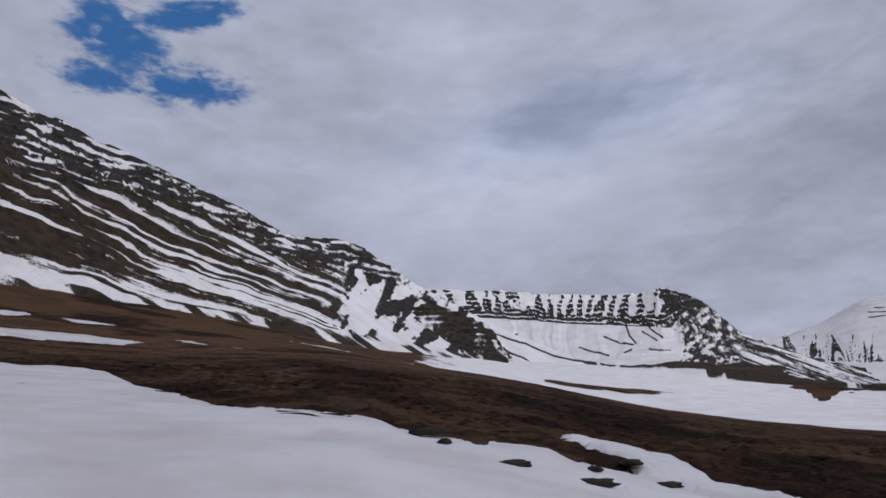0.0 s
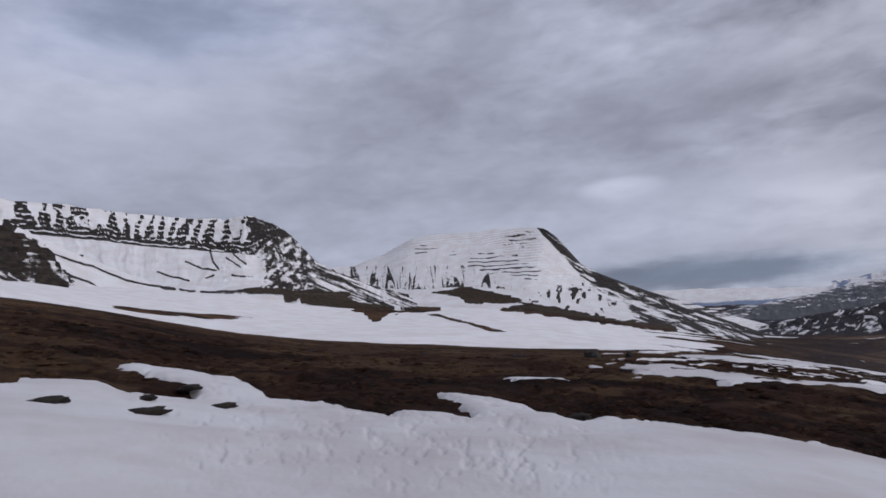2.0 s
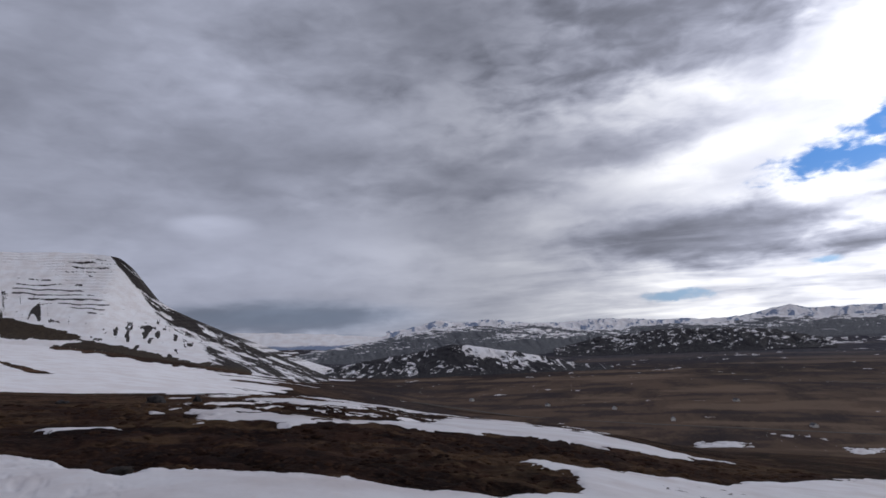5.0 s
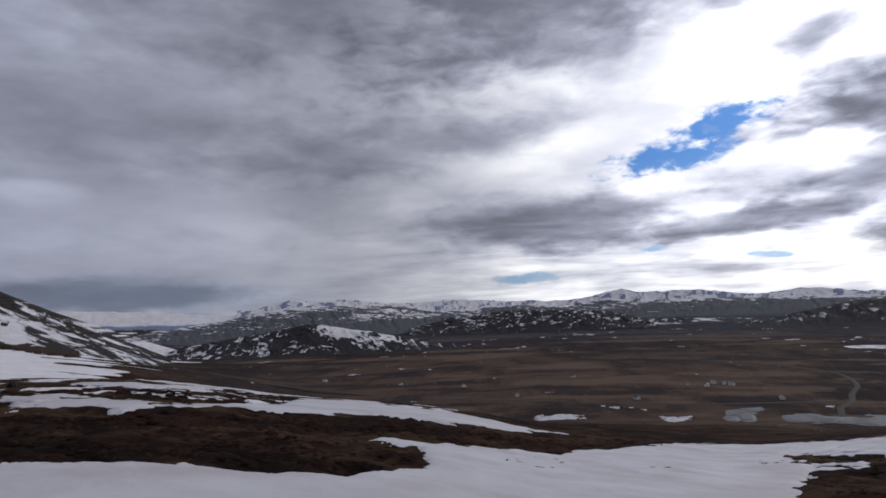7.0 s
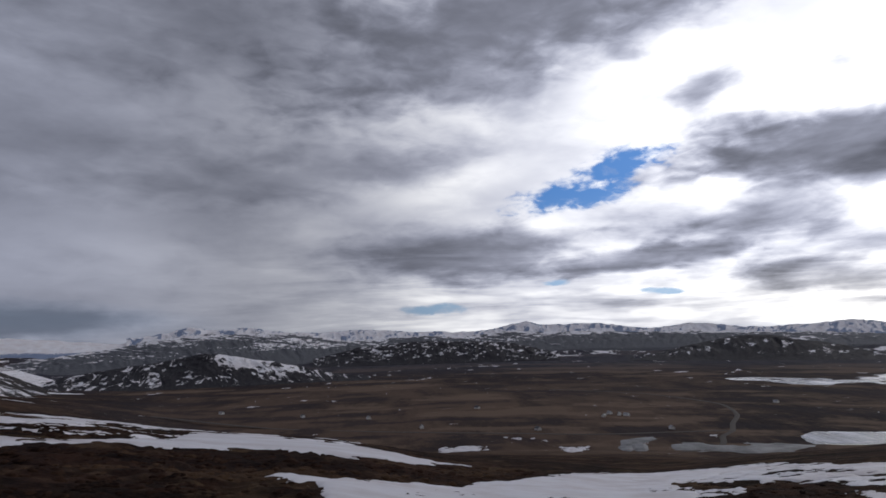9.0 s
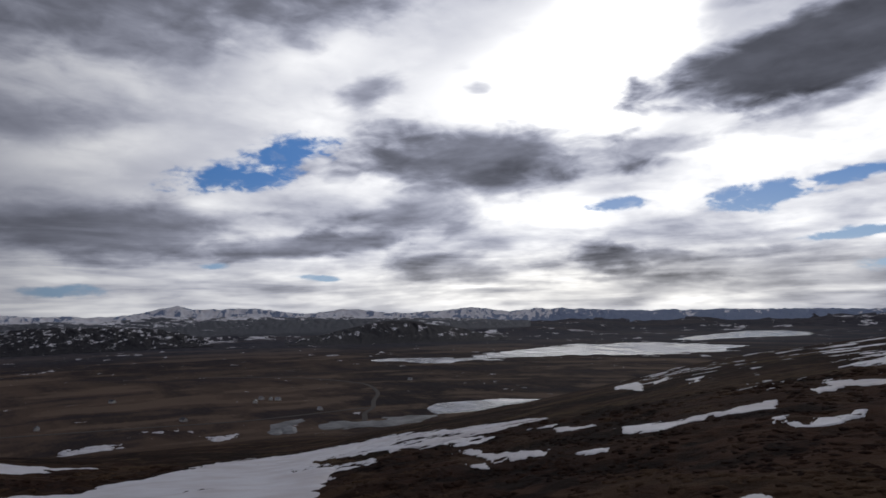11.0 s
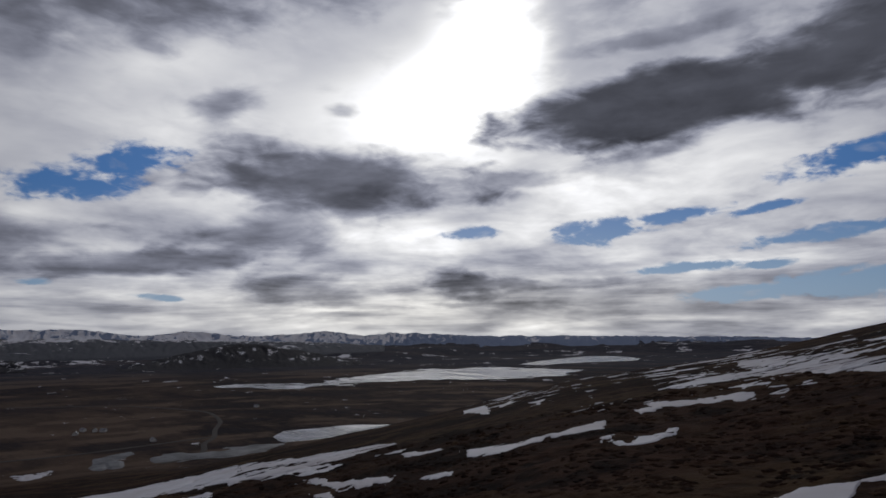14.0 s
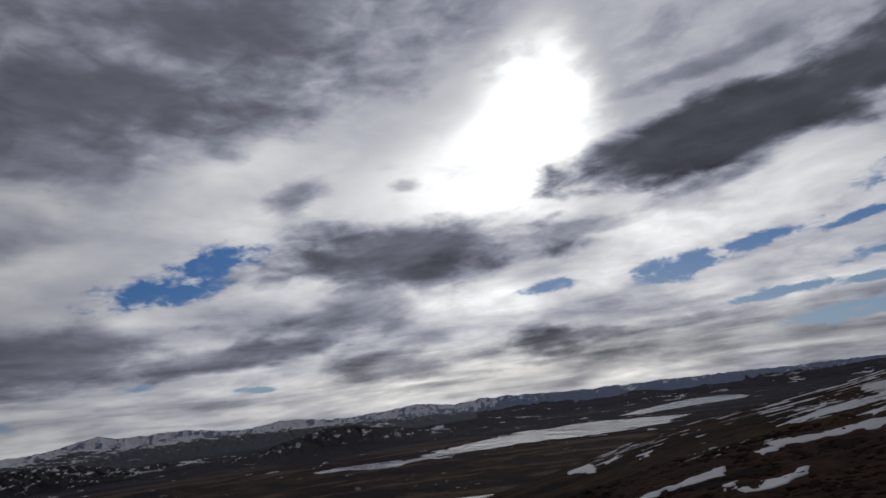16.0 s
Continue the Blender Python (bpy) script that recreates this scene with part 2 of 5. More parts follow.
sun_data = bpy.data.lights.new("sun", "SUN")
sun_data.energy, sun_data.angle, sun_data.color = 0.5, radians(10), (1.0, 0.96, 0.90)
sun = new("sun", sun_data)
sun.matrix_world = look(bearing(SUN_AZ, SUN_EL) * 100.0, (0, 0, 0))

# ---- materials ----


def material(name):
    m = bpy.data.materials.new(name)
    m.use_nodes = True
    return m, Nodes(m.node_tree)


def finish(b, colour, rough, bump=None, strength=0.5, distance=0.1, spec=0.3, **more):
    ins = {"Base Color": colour, "Roughness": rough, "Specular IOR Level": spec, **more}
    p = b.add("ShaderNodeBsdfPrincipled", ins)
    if bump is not None:
        n = b.add("ShaderNodeBump", {"Strength": strength, "Distance": distance, "Height": bump})
        b.tree.links.new(n.outputs[0], p.inputs["Normal"])
    b.add("ShaderNodeOutputMaterial", {0: p.outputs[0]})


def place(b):
    return b.add("ShaderNodeTexCoord").outputs["Object"]


def attribute(b, name):
    n = b.add("ShaderNodeAttribute")
    n.attribute_name = name
    return n.outputs["Fac"]


def snow_colour(b, p, scale, old=0.0):
    """Old spring snow: off-white, greyer where dust has gathered."""
    a = b.noise(p, 0.35 * scale, 5.0, 0.6)
    c = b.noise(p, 3.0 * scale, 6.0, 0.65)
    tint = b.mix(b.span(a, 0.35, 0.7), [v - 0.10 * old for v in (0.80, 0.795, 0.83)], [v - 0.12 * old for v in (0.71, 0.675, 0.69)])
    return b.mix(b.span(c, 0.56, 0.76, 0.0, 0.55), tint, (0.56, 0.49, 0.48))


def make_snow(name, scale, depth):
    m, b = material(name)
    p = place(b)
    relief = b.math("ADD", b.noise(p, 0.9 * scale, 5.0, 0.6), b.math("MULTIPLY", b.noise(p, 7.0 * scale, 5.0, 0.6), 0.35))
    finish(b, snow_colour(b, p, scale, 1.7), 0.62, relief, 0.6, depth, 0.35)
    return m


def heath_colour(b, p, dry):
    """Dead grass and heather: dark peat brown, russet and straw at several sizes."""
    big = b.noise(p, 0.02, 6.0, 0.62, 0.4)
    mid = b.noise(p, 0.22, 6.0, 0.65, 0.3)
    clump = b.noise(p, 1.1, 5.0, 0.66)
    fine = b.noise(p, 5.0, 5.0, 0.7)
    olive = b.noise(p, 0.07, 5.0, 0.66, 0.5)
    turf = b.math("ADD", attribute(b, "turf"), b.math("MULTIPLY", b.math("SUBTRACT", clump, 0.5), 0.5))
    c = b.mix(b.span(mid, 0.42, 0.60, 0.15, 0.85), (0.0120, 0.0075, 0.0066), (0.0379, 0.0198, 0.0142))
    c = b.mix(b.span(big, 0.44, 0.62, 0.0, 0.7), c, (0.0641, 0.0331, 0.0207))
    c = b.mix(b.span(olive, 0.50, 0.62, 0.0, 0.8), c, (0.0852, 0.0560, 0.0303))
    c = b.mix(b.span(olive, 0.48, 0.36, 0.0, 0.65), c, (0.0134, 0.0069, 0.0066))
    c = b.mix(b.math("MULTIPLY", dry, b.span(clump, 0.3, 0.7, 0.45, 0.75)), c, (0.1496, 0.0834, 0.0479))
    c = b.mix(b.span(turf, 0.12, 0.42, 0.0, 0.8), c, (0.0680, 0.0420, 0.0260))
    c = b.mix(b.span(turf, -0.08, -0.38, 0.0, 0.85), c, (0.0090, 0.0062, 0.0060))
    c = b.mix(b.span(clump, 0.36, 0.56, 0.55, 0.0), c, (0.0080, 0.0055, 0.0050))
    return b.mix(b.span(fine, 0.45, 0.8, 0.0, 0.5), c, (0.0731, 0.0385, 0.0240)), mid, b.math("ADD", clump, b.math("MULTIPLY", fine, 0.4))


def make_ground():
    m, b = material("heath_ground")
    p = place(b)
    c, mid, fine = heath_colour(b, p, attribute(b, "dry"))
    # the far lowland: cultivated strips, marsh and lava in muted dark colours
    long = b.vec("MULTIPLY", p, (1.0, 2.6, 1.0))
    far1 = b.noise(long, 0.0032, 7.0, 0.62, 0.5)
    far2 = b.noise(long, 0.016, 6.0, 0.65, 0.4)
    low = b.mix(b.span(far1, 0.38, 0.62), (0.030, 0.023, 0.023), (0.082, 0.057, 0.045))
    far3 = b.noise(long, 0.05, 5.0, 0.7, 0.6)
    low = b.mix(b.span(far3, 0.52, 0.68, 0.0, 0.8), low, (0.100, 0.068, 0.048))
    low = b.mix(b.span(b.noise(long, 0.028, 5.0, 0.68, 0.5), 0.54, 0.64, 0.0, 0.8), low, (0.013, 0.011, 0.013))
    low = b.mix(b.span(far2, 0.45, 0.65, 0.0, 0.75), low, (0.022, 0.018, 0.020))
    low = b.mix(b.math("MULTIPLY", attribute(b, "russet"), b.span(far1, 0.36, 0.6, 0.25, 0.85)), low, b.mix(far2, (0.064, 0.044, 0.036), (0.145, 0.098, 0.071)))
    bands = b.math("ADD", attribute(b, "bands"), b.math("MULTIPLY", b.math("SUBTRACT", far3, 0.5), 0.5))
    low = b.mix(b.span(bands, 0.06, 0.36, 0.0, 0.75), low, (0.150, 0.106, 0.078))
    low = b.mix(b.span(bands, -0.06, -0.34, 0.0, 0.65), low, (0.026, 0.023, 0.027))
    # aerial haze painted as a bluish ground colour in the far distance
    low = b.mix(b.math("MULTIPLY", attribute(b, "remote_haze"), 0.75), low, b.mix(b.span(far2, 0.4, 0.6), (0.030, 0.034, 0.050), (0.066, 0.065, 0.080)))
    c = b.mix(attribute(b, "lowland"), c, low)
    # lying snow
    s = attribute(b, "snow")
    edge = b.math("ADD", b.math("MULTIPLY", b.math("SUBTRACT", b.noise(p, 0.035, 8.0, 0.68, 0.3), 0.5), 0.9), b.math("MULTIPLY", b.math("SUBTRACT", b.noise(long, 0.012, 6.0, 0.6), 0.5), 0.7))
    cover = b.span(b.math("ADD", s, edge), 0.49, 0.53)
    crumbs = b.math("MULTIPLY", b.math("MULTIPLY", b.span(b.noise(p, 0.045, 4.0, 0.72, 0.8), 0.66, 0.70), b.span(far1, 0.42, 0.56)), attribute(b, "crumbs"))
    cover = b.math("MAXIMUM", cover, crumbs)
    c = b.mix(cover, c, snow_colour(b, p, 0.1))
    relief = b.math("ADD", b.math("MULTIPLY", mid, 1.6), fine)
    finish(b, c, 0.9, b.math("MULTIPLY", relief, b.math("SUBTRACT", 1.0, b.math("MULTIPLY", cover, 0.8))), 0.9, 0.22, 0.02)
    return m


def make_mountain(name="mountain_rock_and_snow", dark=(0.016, 0.014, 0.015), pale=(0.055, 0.046, 0.042), size=1.0):
    m, b = material(name)
    p = place(b)
    tall = b.vec("MULTIPLY", p, (1.0, 1.0, 3.0))
    grain = b.noise(p, 0.05 * size, 7.0, 0.68)
    band = b.noise(tall, 0.02, 6.0, 0.6)
    rock = b.mix(b.span(grain, 0.35, 0.68), dark, pale)
    rock = b.mix(b.span(band, 0.5, 0.7, 0.0, 0.5), rock, pale)
    rock = b.mix(attribute(b, "heath"), rock, b.mix(b.span(grain, 0.3, 0.7), (0.020, 0.014, 0.011), (0.060, 0.042, 0.026)))
    s = attribute(b, "snow")
    edge = b.math("ADD", b.math("MULTIPLY", b.math("SUBTRACT", b.noise(p, 0.03 * size, 8.0, 0.68), 0.5), 0.8), b.math("MULTIPLY", b.math("SUBTRACT", b.noise(tall, 0.10 * size, 5.0, 0.65), 0.5), 0.5))
    edge = b.math("ADD", edge, b.math("MULTIPLY", b.math("SUBTRACT", b.noise(tall, 0.28 * size, 4.0, 0.6), 0.5), 0.55))
    cover = b.span(b.math("ADD", s, edge), 0.42, 0.58)
    finish(b, b.mix(cover, rock, snow_colour(b, p, 0.05)), 0.85, grain, 0.7, 6.0, 0.12)
    return m


def make_tussock():
    """Dead grass and heather in clumps: each one its own brown, olive where the turf is dry."""
    m, b = material("heath_tussock")
    p = place(b)
    own = b.add("ShaderNodeNewGeometry").outputs["Random Per Island"]
    fine = b.noise(p, 6.0, 5.0, 0.7)
    turf = b.math("ADD", attribute(b, "turf"), b.math("MULTIPLY", b.math("SUBTRACT", own, 0.5), 0.22))
    c = b.mix(own, (0.0210, 0.0122, 0.0098), (0.0370, 0.0205, 0.0148))
    c = b.mix(b.span(turf, 0.08, 0.40, 0.0, 0.9), c, (0.0740, 0.0460, 0.0280))
    c = b.mix(b.span(turf, -0.05, -0.36, 0.0, 0.85), c, (0.0100, 0.0070, 0.0066))
    c = b.mix(b.span(fine, 0.42, 0.75, 0.0, 0.55), c, (0.0760, 0.0420, 0.0260))
    finish(b, c, 0.95, fine, 1.0, 0.08, 0.02)
    return m


def make_plain(name, dark, pale, scale, rough=0.85, depth=0.03, spec=0.2):
    m, b = material(name)
    p = place(b)
    a = b.noise(p, scale, 6.0, 0.65)
    c = b.noise(p, scale * 7.0, 4.0, 0.65)
    finish(b, b.mix(b.span(a, 0.32, 0.68), dark, pale), rough, b.math("ADD", a, b.math("MULTIPLY", c, 0.4)), 0.8, depth, spec)
    return m


def make_ice():
    m, b = material("lake_ice")
    p = place(b)
    a = b.noise(b.vec("MULTIPLY", p, (0.6, 1.6, 1.0)), 0.012, 6.0, 0.6)
    finish(b, b.mix(b.span(a, 0.38, 0.6), (0.12, 0.12, 0.13), (0.04, 0.043, 0.05)), b.span(a, 0.35, 0.62, 0.10, 0.28), a, 0.2, 0.4, 0.5)
    return m


NEAR_SNOW = make_snow("near_snow", 1.0, 0.025)
SLOPE_SNOW = make_snow("slope_snow", 0.3, 0.3)
GROUND = make_ground()
MOUNTAIN = make_mountain(size=1.8)
# dark hill rock with a slight blue haze tint in its colours
FAR_HILL = make_mountain("hazy_hill_rock", (0.018, 0.019, 0.025), (0.050, 0.048, 0.054), 3.0)
# moor and plateau rock, lightened to bluish grey to imitate haze
HAZY_MOOR = make_mountain("hazy_moor_rock", (0.075, 0.082, 0.098), (0.145, 0.150, 0.165), 3.0)
# horizon rock: pale blue aerial haze is put into both base colours
FAR_HAZY = make_mountain("far_hazy_rock", (0.19, 0.24, 0.36), (0.23, 0.28, 0.39), 3.0)
TURF = make_plain("turf", (0.008, 0.007, 0.007), (0.030, 0.024, 0.020), 3.0, 0.95, 0.06)
ROCK = make_plain("basalt", (0.012, 0.011, 0.013), (0.042, 0.039, 0.040), 2.0, 0.85, 0.05)
TUSSOCK = make_tussock()
HOUSE_WALL = make_plain("painted_wall", (0.62, 0.61, 0.58), (0.78, 0.77, 0.74), 1.5, 0.7, 0.01)
HOUSE_ROOF = make_plain("grey_iron_roof", (0.20, 0.20, 0.21), (0.34, 0.34, 0.35), 1.5, 0.5, 0.01)
DARK_ROOF = make_plain("dark_iron_roof", (0.05, 0.05, 0.055), (0.10, 0.10, 0.11), 1.5, 0.5, 0.01)
GLASS = make_plain("dark_window_glass", (0.02, 0.022, 0.026), (0.03, 0.033, 0.038), 1.0, 0.1, 0.001, 0.5)
ICE = make_ice()
MARSH = make_plain("flooded_marsh", (0.035, 0.035, 0.038), (0.16, 0.16, 0.165), 0.035, 0.55, 0.05, 0.25)
GRAVEL = make_plain("gravel_track", (0.055, 0.047, 0.042), (0.095, 0.084, 0.074), 0.4, 0.95, 0.02)

# ---- the lie of the land ----


def lattice(ix, iy, seed):
    h = (ix.astype(np.int64) * 374761393 + iy.astype(np.int64) * 668265263 + seed * 974711) & 0x7FFFFFFF
    h = ((h ^ (h >> 13)) * 1274126177) & 0x7FFFFFFF
    return ((h ^ (h >> 16)) & 0xFFFF) / 65535.0


def rough(x, y, seed=0):
    """Smooth value noise, -1 to 1."""
    x, y = np.asarray(x, float), np.asarray(y, float)
    ix, iy = np.floor(x), np.floor(y)
    u, v = x - ix, y - iy
    u, v = u * u * u * (u * (u * 6 - 15) + 10), v * v * v * (v * (v * 6 - 15) + 10)
    a, b = lattice(ix, iy, seed), lattice(ix + 1, iy, seed)
    c, d = lattice(ix, iy + 1, seed), lattice(ix + 1, iy + 1, seed)
    return 2 * ((a + (b - a) * u) * (1 - v) + (c + (d - c) * u) * v) - 1


def layers(x, y, octaves=4, seed=0, gain=0.5):
    total, amp, norm = 0.0, 1.0, 0.0
    for k in range(octaves):
        total, norm = total + amp * rough(x * 2.0**k + 17.3 * k, y * 2.0**k - 9.1 * k, seed + k), norm + amp
        amp *= gain
    return total / norm


def step(x, a, b):
    t = np.clip((x - a) / (b - a), 0.0, 1.0)
    return t * t * (3 - 2 * t)


# slope of the land in degrees, seen along bearings, at a row of distances
BEARING = (-180, -130, -90, -60, -40, -25, -10, 5, 17, 27, 43, 61, 73, 85, 95, 112, 130, 140, 150, 164, 175)
FALL = {
    1: (2.0, 13, 15, 12, 8.5, 7.4, 6.7, 3.9, 0.6, -1.1, -3.2, -4.7, -7.2, -8.7, -10.6, -11.4, -8.7, -6.7, -4.5, -2.2, 0.4),
    200: (2.0, 13, 15, 12, 8.5, 7.4, 6.7, 3.9, 0.6, -1.1, -3.2, -4.7, -7.2, -8.7, -10.6, -11.4, -8.7, -6.7, -4.4, -2.1, 0.6),
    420: (2.0, 13, 15, 14, 11.0, 9.5, 7.2, 3.1, -0.4, -1.9, -4.0, -6.2, -8.8, -10.4, -11.2, -11.6, -9.2, -6.8, -4.3, -2.0, 0.8),
    800: (1.0, 12, 14, 16, 13.0, 11.0, 7.4, 4.1, 1.3, -0.2, -2.0, -5.6, -9.6, -10.6, -10.6, -10.6, -10.4, -8.6, -5.8, -3.0, -0.2),
    1300: (0.0, 10, 12, 15, 14.0, 12.0, 8.2, 5.0, 3.3, 1.4, -0.4, -4.3, -6.4, -6.6, -6.6, -6.6, -6.6, -6.6, -6.4, -5.0, -3.0),
    2200: (-2, 6, 8, 9, 12.0, 11.0, 9.0, 6.0, 4.4, 1.9, 0.0, -3.6, -3.9, -3.9, -3.9, -3.9, -3.9, -3.9, -3.9, -3.7, -3.2),
    3100: (-2, 4, 5, 5, 8.0, 8.0, 7.0, 6.0, 4.0, 1.6, -0.4, -2.6, -2.7, -2.7, -2.7, -2.7, -2.7, -2.7, -2.65, -2.6, -2.5),
    4900: (-1, 2, 2, 2, 4.0, 4.0, 4.0, 4.0, 3.0, 2.0, 0.0, -0.9, -0.9, -0.9, -0.9, -1.0, -1.0, -1.0, -1.0, -0.9, -0.8),
}
EYE_ABOVE = 1.7
FINE_AZ = np.linspace(-180, 180, 721)
_k = np.exp(-0.5 * (np.arange(-12, 13) / 5.0) ** 2)
_k /= _k.sum()


def round_the_compass(values):
    v = np.interp(FINE_AZ, (*BEARING, 180), (*values, values[0]))
    return np.convolve(np.concatenate((v[-13:-1], v, v[1:13])), _k, "valid")


RINGS = np.log(np.array(list(FALL), float))
TABLE = np.array([np.tan(np.radians(round_the_compass(v))) for v in FALL.values()])


def along(az, r):
    """Rise over distance at a bearing and distance, smooth both ways."""
    i = (np.asarray(az) + 180.0) * 2.0
    j = np.clip(np.floor(i).astype(int), 0, 719)
    cols = TABLE[:, j] * (1 - (i - j)) + TABLE[:, j + 1] * (i - j)
    slopes = np.gradient(cols, axis=0) / np.gradient(RINGS).reshape(-1, *([1] * (cols.ndim - 1)))
    q = np.log(np.clip(r, 1.0, 4900.0))
    k = np.clip(np.searchsorted(RINGS, q, side="right") - 1, 0, len(RINGS) - 2)
    h = RINGS[k + 1] - RINGS[k]
    t = (q - RINGS[k]) / h
    pick = lambda a, kk: np.take_along_axis(a, kk[None], 0)[0]
    p0, p1, m0, m1 = pick(cols, k), pick(cols, k + 1), pick(slopes, k) * h * 0.8, pick(slopes, k + 1) * h * 0.8
    m0 = np.where(k == 0, 0.0, m0)
    return p0 * (2 * t**3 - 3 * t**2 + 1) + m0 * (t**3 - 2 * t**2 + t) + p1 * (3 * t**2 - 2 * t**3) + m1 * (t**3 - t**2)


PLAIN_Z = -150.0


def land(az, r, tussocks=True):
    """Height of the bare ground, with or without its turf hummocks."""
    az = (np.asarray(az, float) + 180.0) % 360.0 - 180.0
    r = np.asarray(r, float)
    z = -EYE_ABOVE * np.exp(-r / 500.0) + r * along(az, r)
    x, y = r * np.sin(np.radians(az)), r * np.cos(np.radians(az))
    flat = step(az, 64, 84) * (1 - step(az, 152, 176)) * step(r, 780, 900) * (1 - step(r, 2750 + 1100 * step(az, 132, 142), 3300 + 1000 * step(az, 132, 142)))
    z = z * (1 - flat) + PLAIN_Z * flat
    slope = 1 - flat
    hum = 0.10 * layers(x / 2.2, y / 2.2, 3, 5) * step(r, 3, 12) + 0.20 * layers(x / 11.0, y / 11.0, 3, 9) * step(r, 8, 40)
    hum = hum + 0.6 * layers(x / 45.0, y / 45.0, 3, 21) * step(r, 60, 250) + 5.0 * layers(x / 190.0, y / 190.0, 4, 33) * step(r, 250, 600)
    if tussocks:
        lumps = 1.0 - np.abs(layers(x / 1.5, y / 1.5, 2, 81)) * 2.0
        right = step(az, 118, 138)
        hum = hum + (1 - 0.65 * right) * step(r, 9 - 5 * right, 15 + right) * (1 - 0.6 * step(r, 60, 200)) * (0.17 * lumps + 0.16 * layers(x / 4.5, y / 4.5, 2, 85))
    z = z + hum * slope + flat * 0.15 * layers(x / 150.0, y / 150.0, 3, 61)
    # rolling far country
    far = step(r, 2900 + 900 * step(az, 132, 142), 3800 + 500 * step(az, 132, 142)) * step(az, 50, 66)
    return z + far * 30.0 * np.maximum(layers(x / 420.0, y / 420.0, 4, 71), -0.3)


def at(az, r, up=0.0):
    """A point on the ground at a bearing and distance."""
    return Vector((r * math.sin(radians(az)), r * math.cos(radians(az)), float(land(np.array(az), np.array(r))) + up))

# ---- building meshes from sheets of points ----


def sheet(name, pts, mat, fields=(), loop=False, smooth=True):
    """A mesh object from a rows x columns array of points; fields are point values that the material reads."""
    rows, cols = pts.shape[:2]
    idx = np.arange(rows * cols).reshape(rows, cols)
    if loop:
        idx = np.concatenate((idx, idx[:, :1]), 1)
    quads = np.stack((idx[:-1, :-1], idx[:-1, 1:], idx[1:, 1:], idx[1:, :-1]), -1).reshape(-1, 4)
    me = bpy.data.meshes.new(name)
    me.vertices.add(rows * cols)
    me.vertices.foreach_set("co", np.ascontiguousarray(pts, np.float32).ravel())
    me.loops.add(quads.size)
    me.loops.foreach_set("vertex_index", quads.astype(np.int32).ravel())
    me.polygons.add(len(quads))
    me.polygons.foreach_set("loop_start", np.arange(0, quads.size, 4, dtype=np.int32))
    me.polygons.foreach_set("use_smooth", np.full(len(quads), smooth))
    me.update(calc_edges=True)
    for key, values in dict(fields).items():
        me.attributes.new(key, "FLOAT", "POINT").data.foreach_set("value", np.ascontiguousarray(values, np.float32).ravel())
    me.materials.append(mat)
    return new(name, me)


def part(name, bm, mat, parent=None, label=""):
    """One mesh object from a bmesh, under a thing where one is given."""
    me = bpy.data.meshes.new(name)
    bm.to_mesh(me)
    bm.free()
    me.materials.append(mat)
    ob = new(name, me)
    if parent is not None:
        ob.parent = parent
    return tagged(ob, label)


def polar(az, r, z):
    return np.stack((r * np.sin(np.radians(az)), r * np.cos(np.radians(az)), z), -1)


def inside(u, w, ring):
    """Signed distance to a closed outline, positive inside."""
    best, wind = np.full(u.shape, 1e9), np.zeros(u.shape, bool)
    for (ax, ay), (bx, by) in zip(ring, ring[1:] + ring[:1]):
        t = np.clip(((u - ax) * (bx - ax) + (w - ay) * (by - ay)) / ((bx - ax) ** 2 + (by - ay) ** 2 + 1e-9), 0, 1)
        best = np.minimum(best, np.hypot(u - ax - t * (bx - ax), w - ay - t * (by - ay)))
        cross = ((ay > w) != (by > w)) & (u < (bx - ax) * (w - ay) / (by - ay + 1e-12) + ax)
        wind ^= cross
    return np.where(wind, best, -best)


def near_line(u, w, stops):
    """Distance to a broken line."""
    best = np.full(u.shape, 1e9)
    for (ax, ay), (bx, by) in zip(stops, stops[1:]):
        t = np.clip(((u - ax) * (bx - ax) + (w - ay) * (by - ay)) / ((bx - ax) ** 2 + (by - ay) ** 2), 0, 1)
        best = np.minimum(best, np.hypot(u - ax - t * (bx - ax), w - ay - t * (by - ay)))
    return best


# bare olive-brown strips along the foot of the mountains: bearing and height angle
STRIPS = (
    ((17.5, 4.0), (20, 3.95), (24.7, 3.3), (27.7, 3.0), (28.0, 2.2), (31.7, 1.3), (35.8, 1.05), (36.0, 0.5), (31.4, 0.7), (29.8, 0.2), (27.9, 1.4), (25.0, 2.1), (21, 3.1)),
    ((34.6, 2.3), (38.3, 2.65), (42.0, 1.5), (44.0, 0.5), (38.6, 1.0), (37.4, 1.75)),
    ((41.2, 0.6), (45.2, 0.3), (50.5, -1.3), (56, -2.5), (56, -3.0), (49.5, -1.7), (44.1, -0.4), (41.5, 0.1)),
)


def strip_cover(A, E):
    """1 where the snow has gone from the strips, with ragged rims."""
    f = np.full(A.shape, -9.0)
    part_of = (A > 15) & (A < 58) & (E > -4) & (E < 5)
    a, e = A[part_of], E[part_of]
    best = np.full(a.shape, -9.0)
    for ring in STRIPS:
        best = np.maximum(best, inside(a, 2 * e, [(x, 2 * y) for x, y in ring]))
    f[part_of] = best + 0.1 + 0.5 * layers(a / 1.6, e / 0.25, 4, 151, 0.62)
    return step(f, -0.02, 0.22)


# ---- the ground: one sheet from underfoot to the horizon ----
G_AZ = np.concatenate((np.arange(-48, 180, 0.3), np.arange(180, 312, 3.0)))
G_R = np.exp(np.linspace(math.log(0.05), math.log(4900.0), 700))
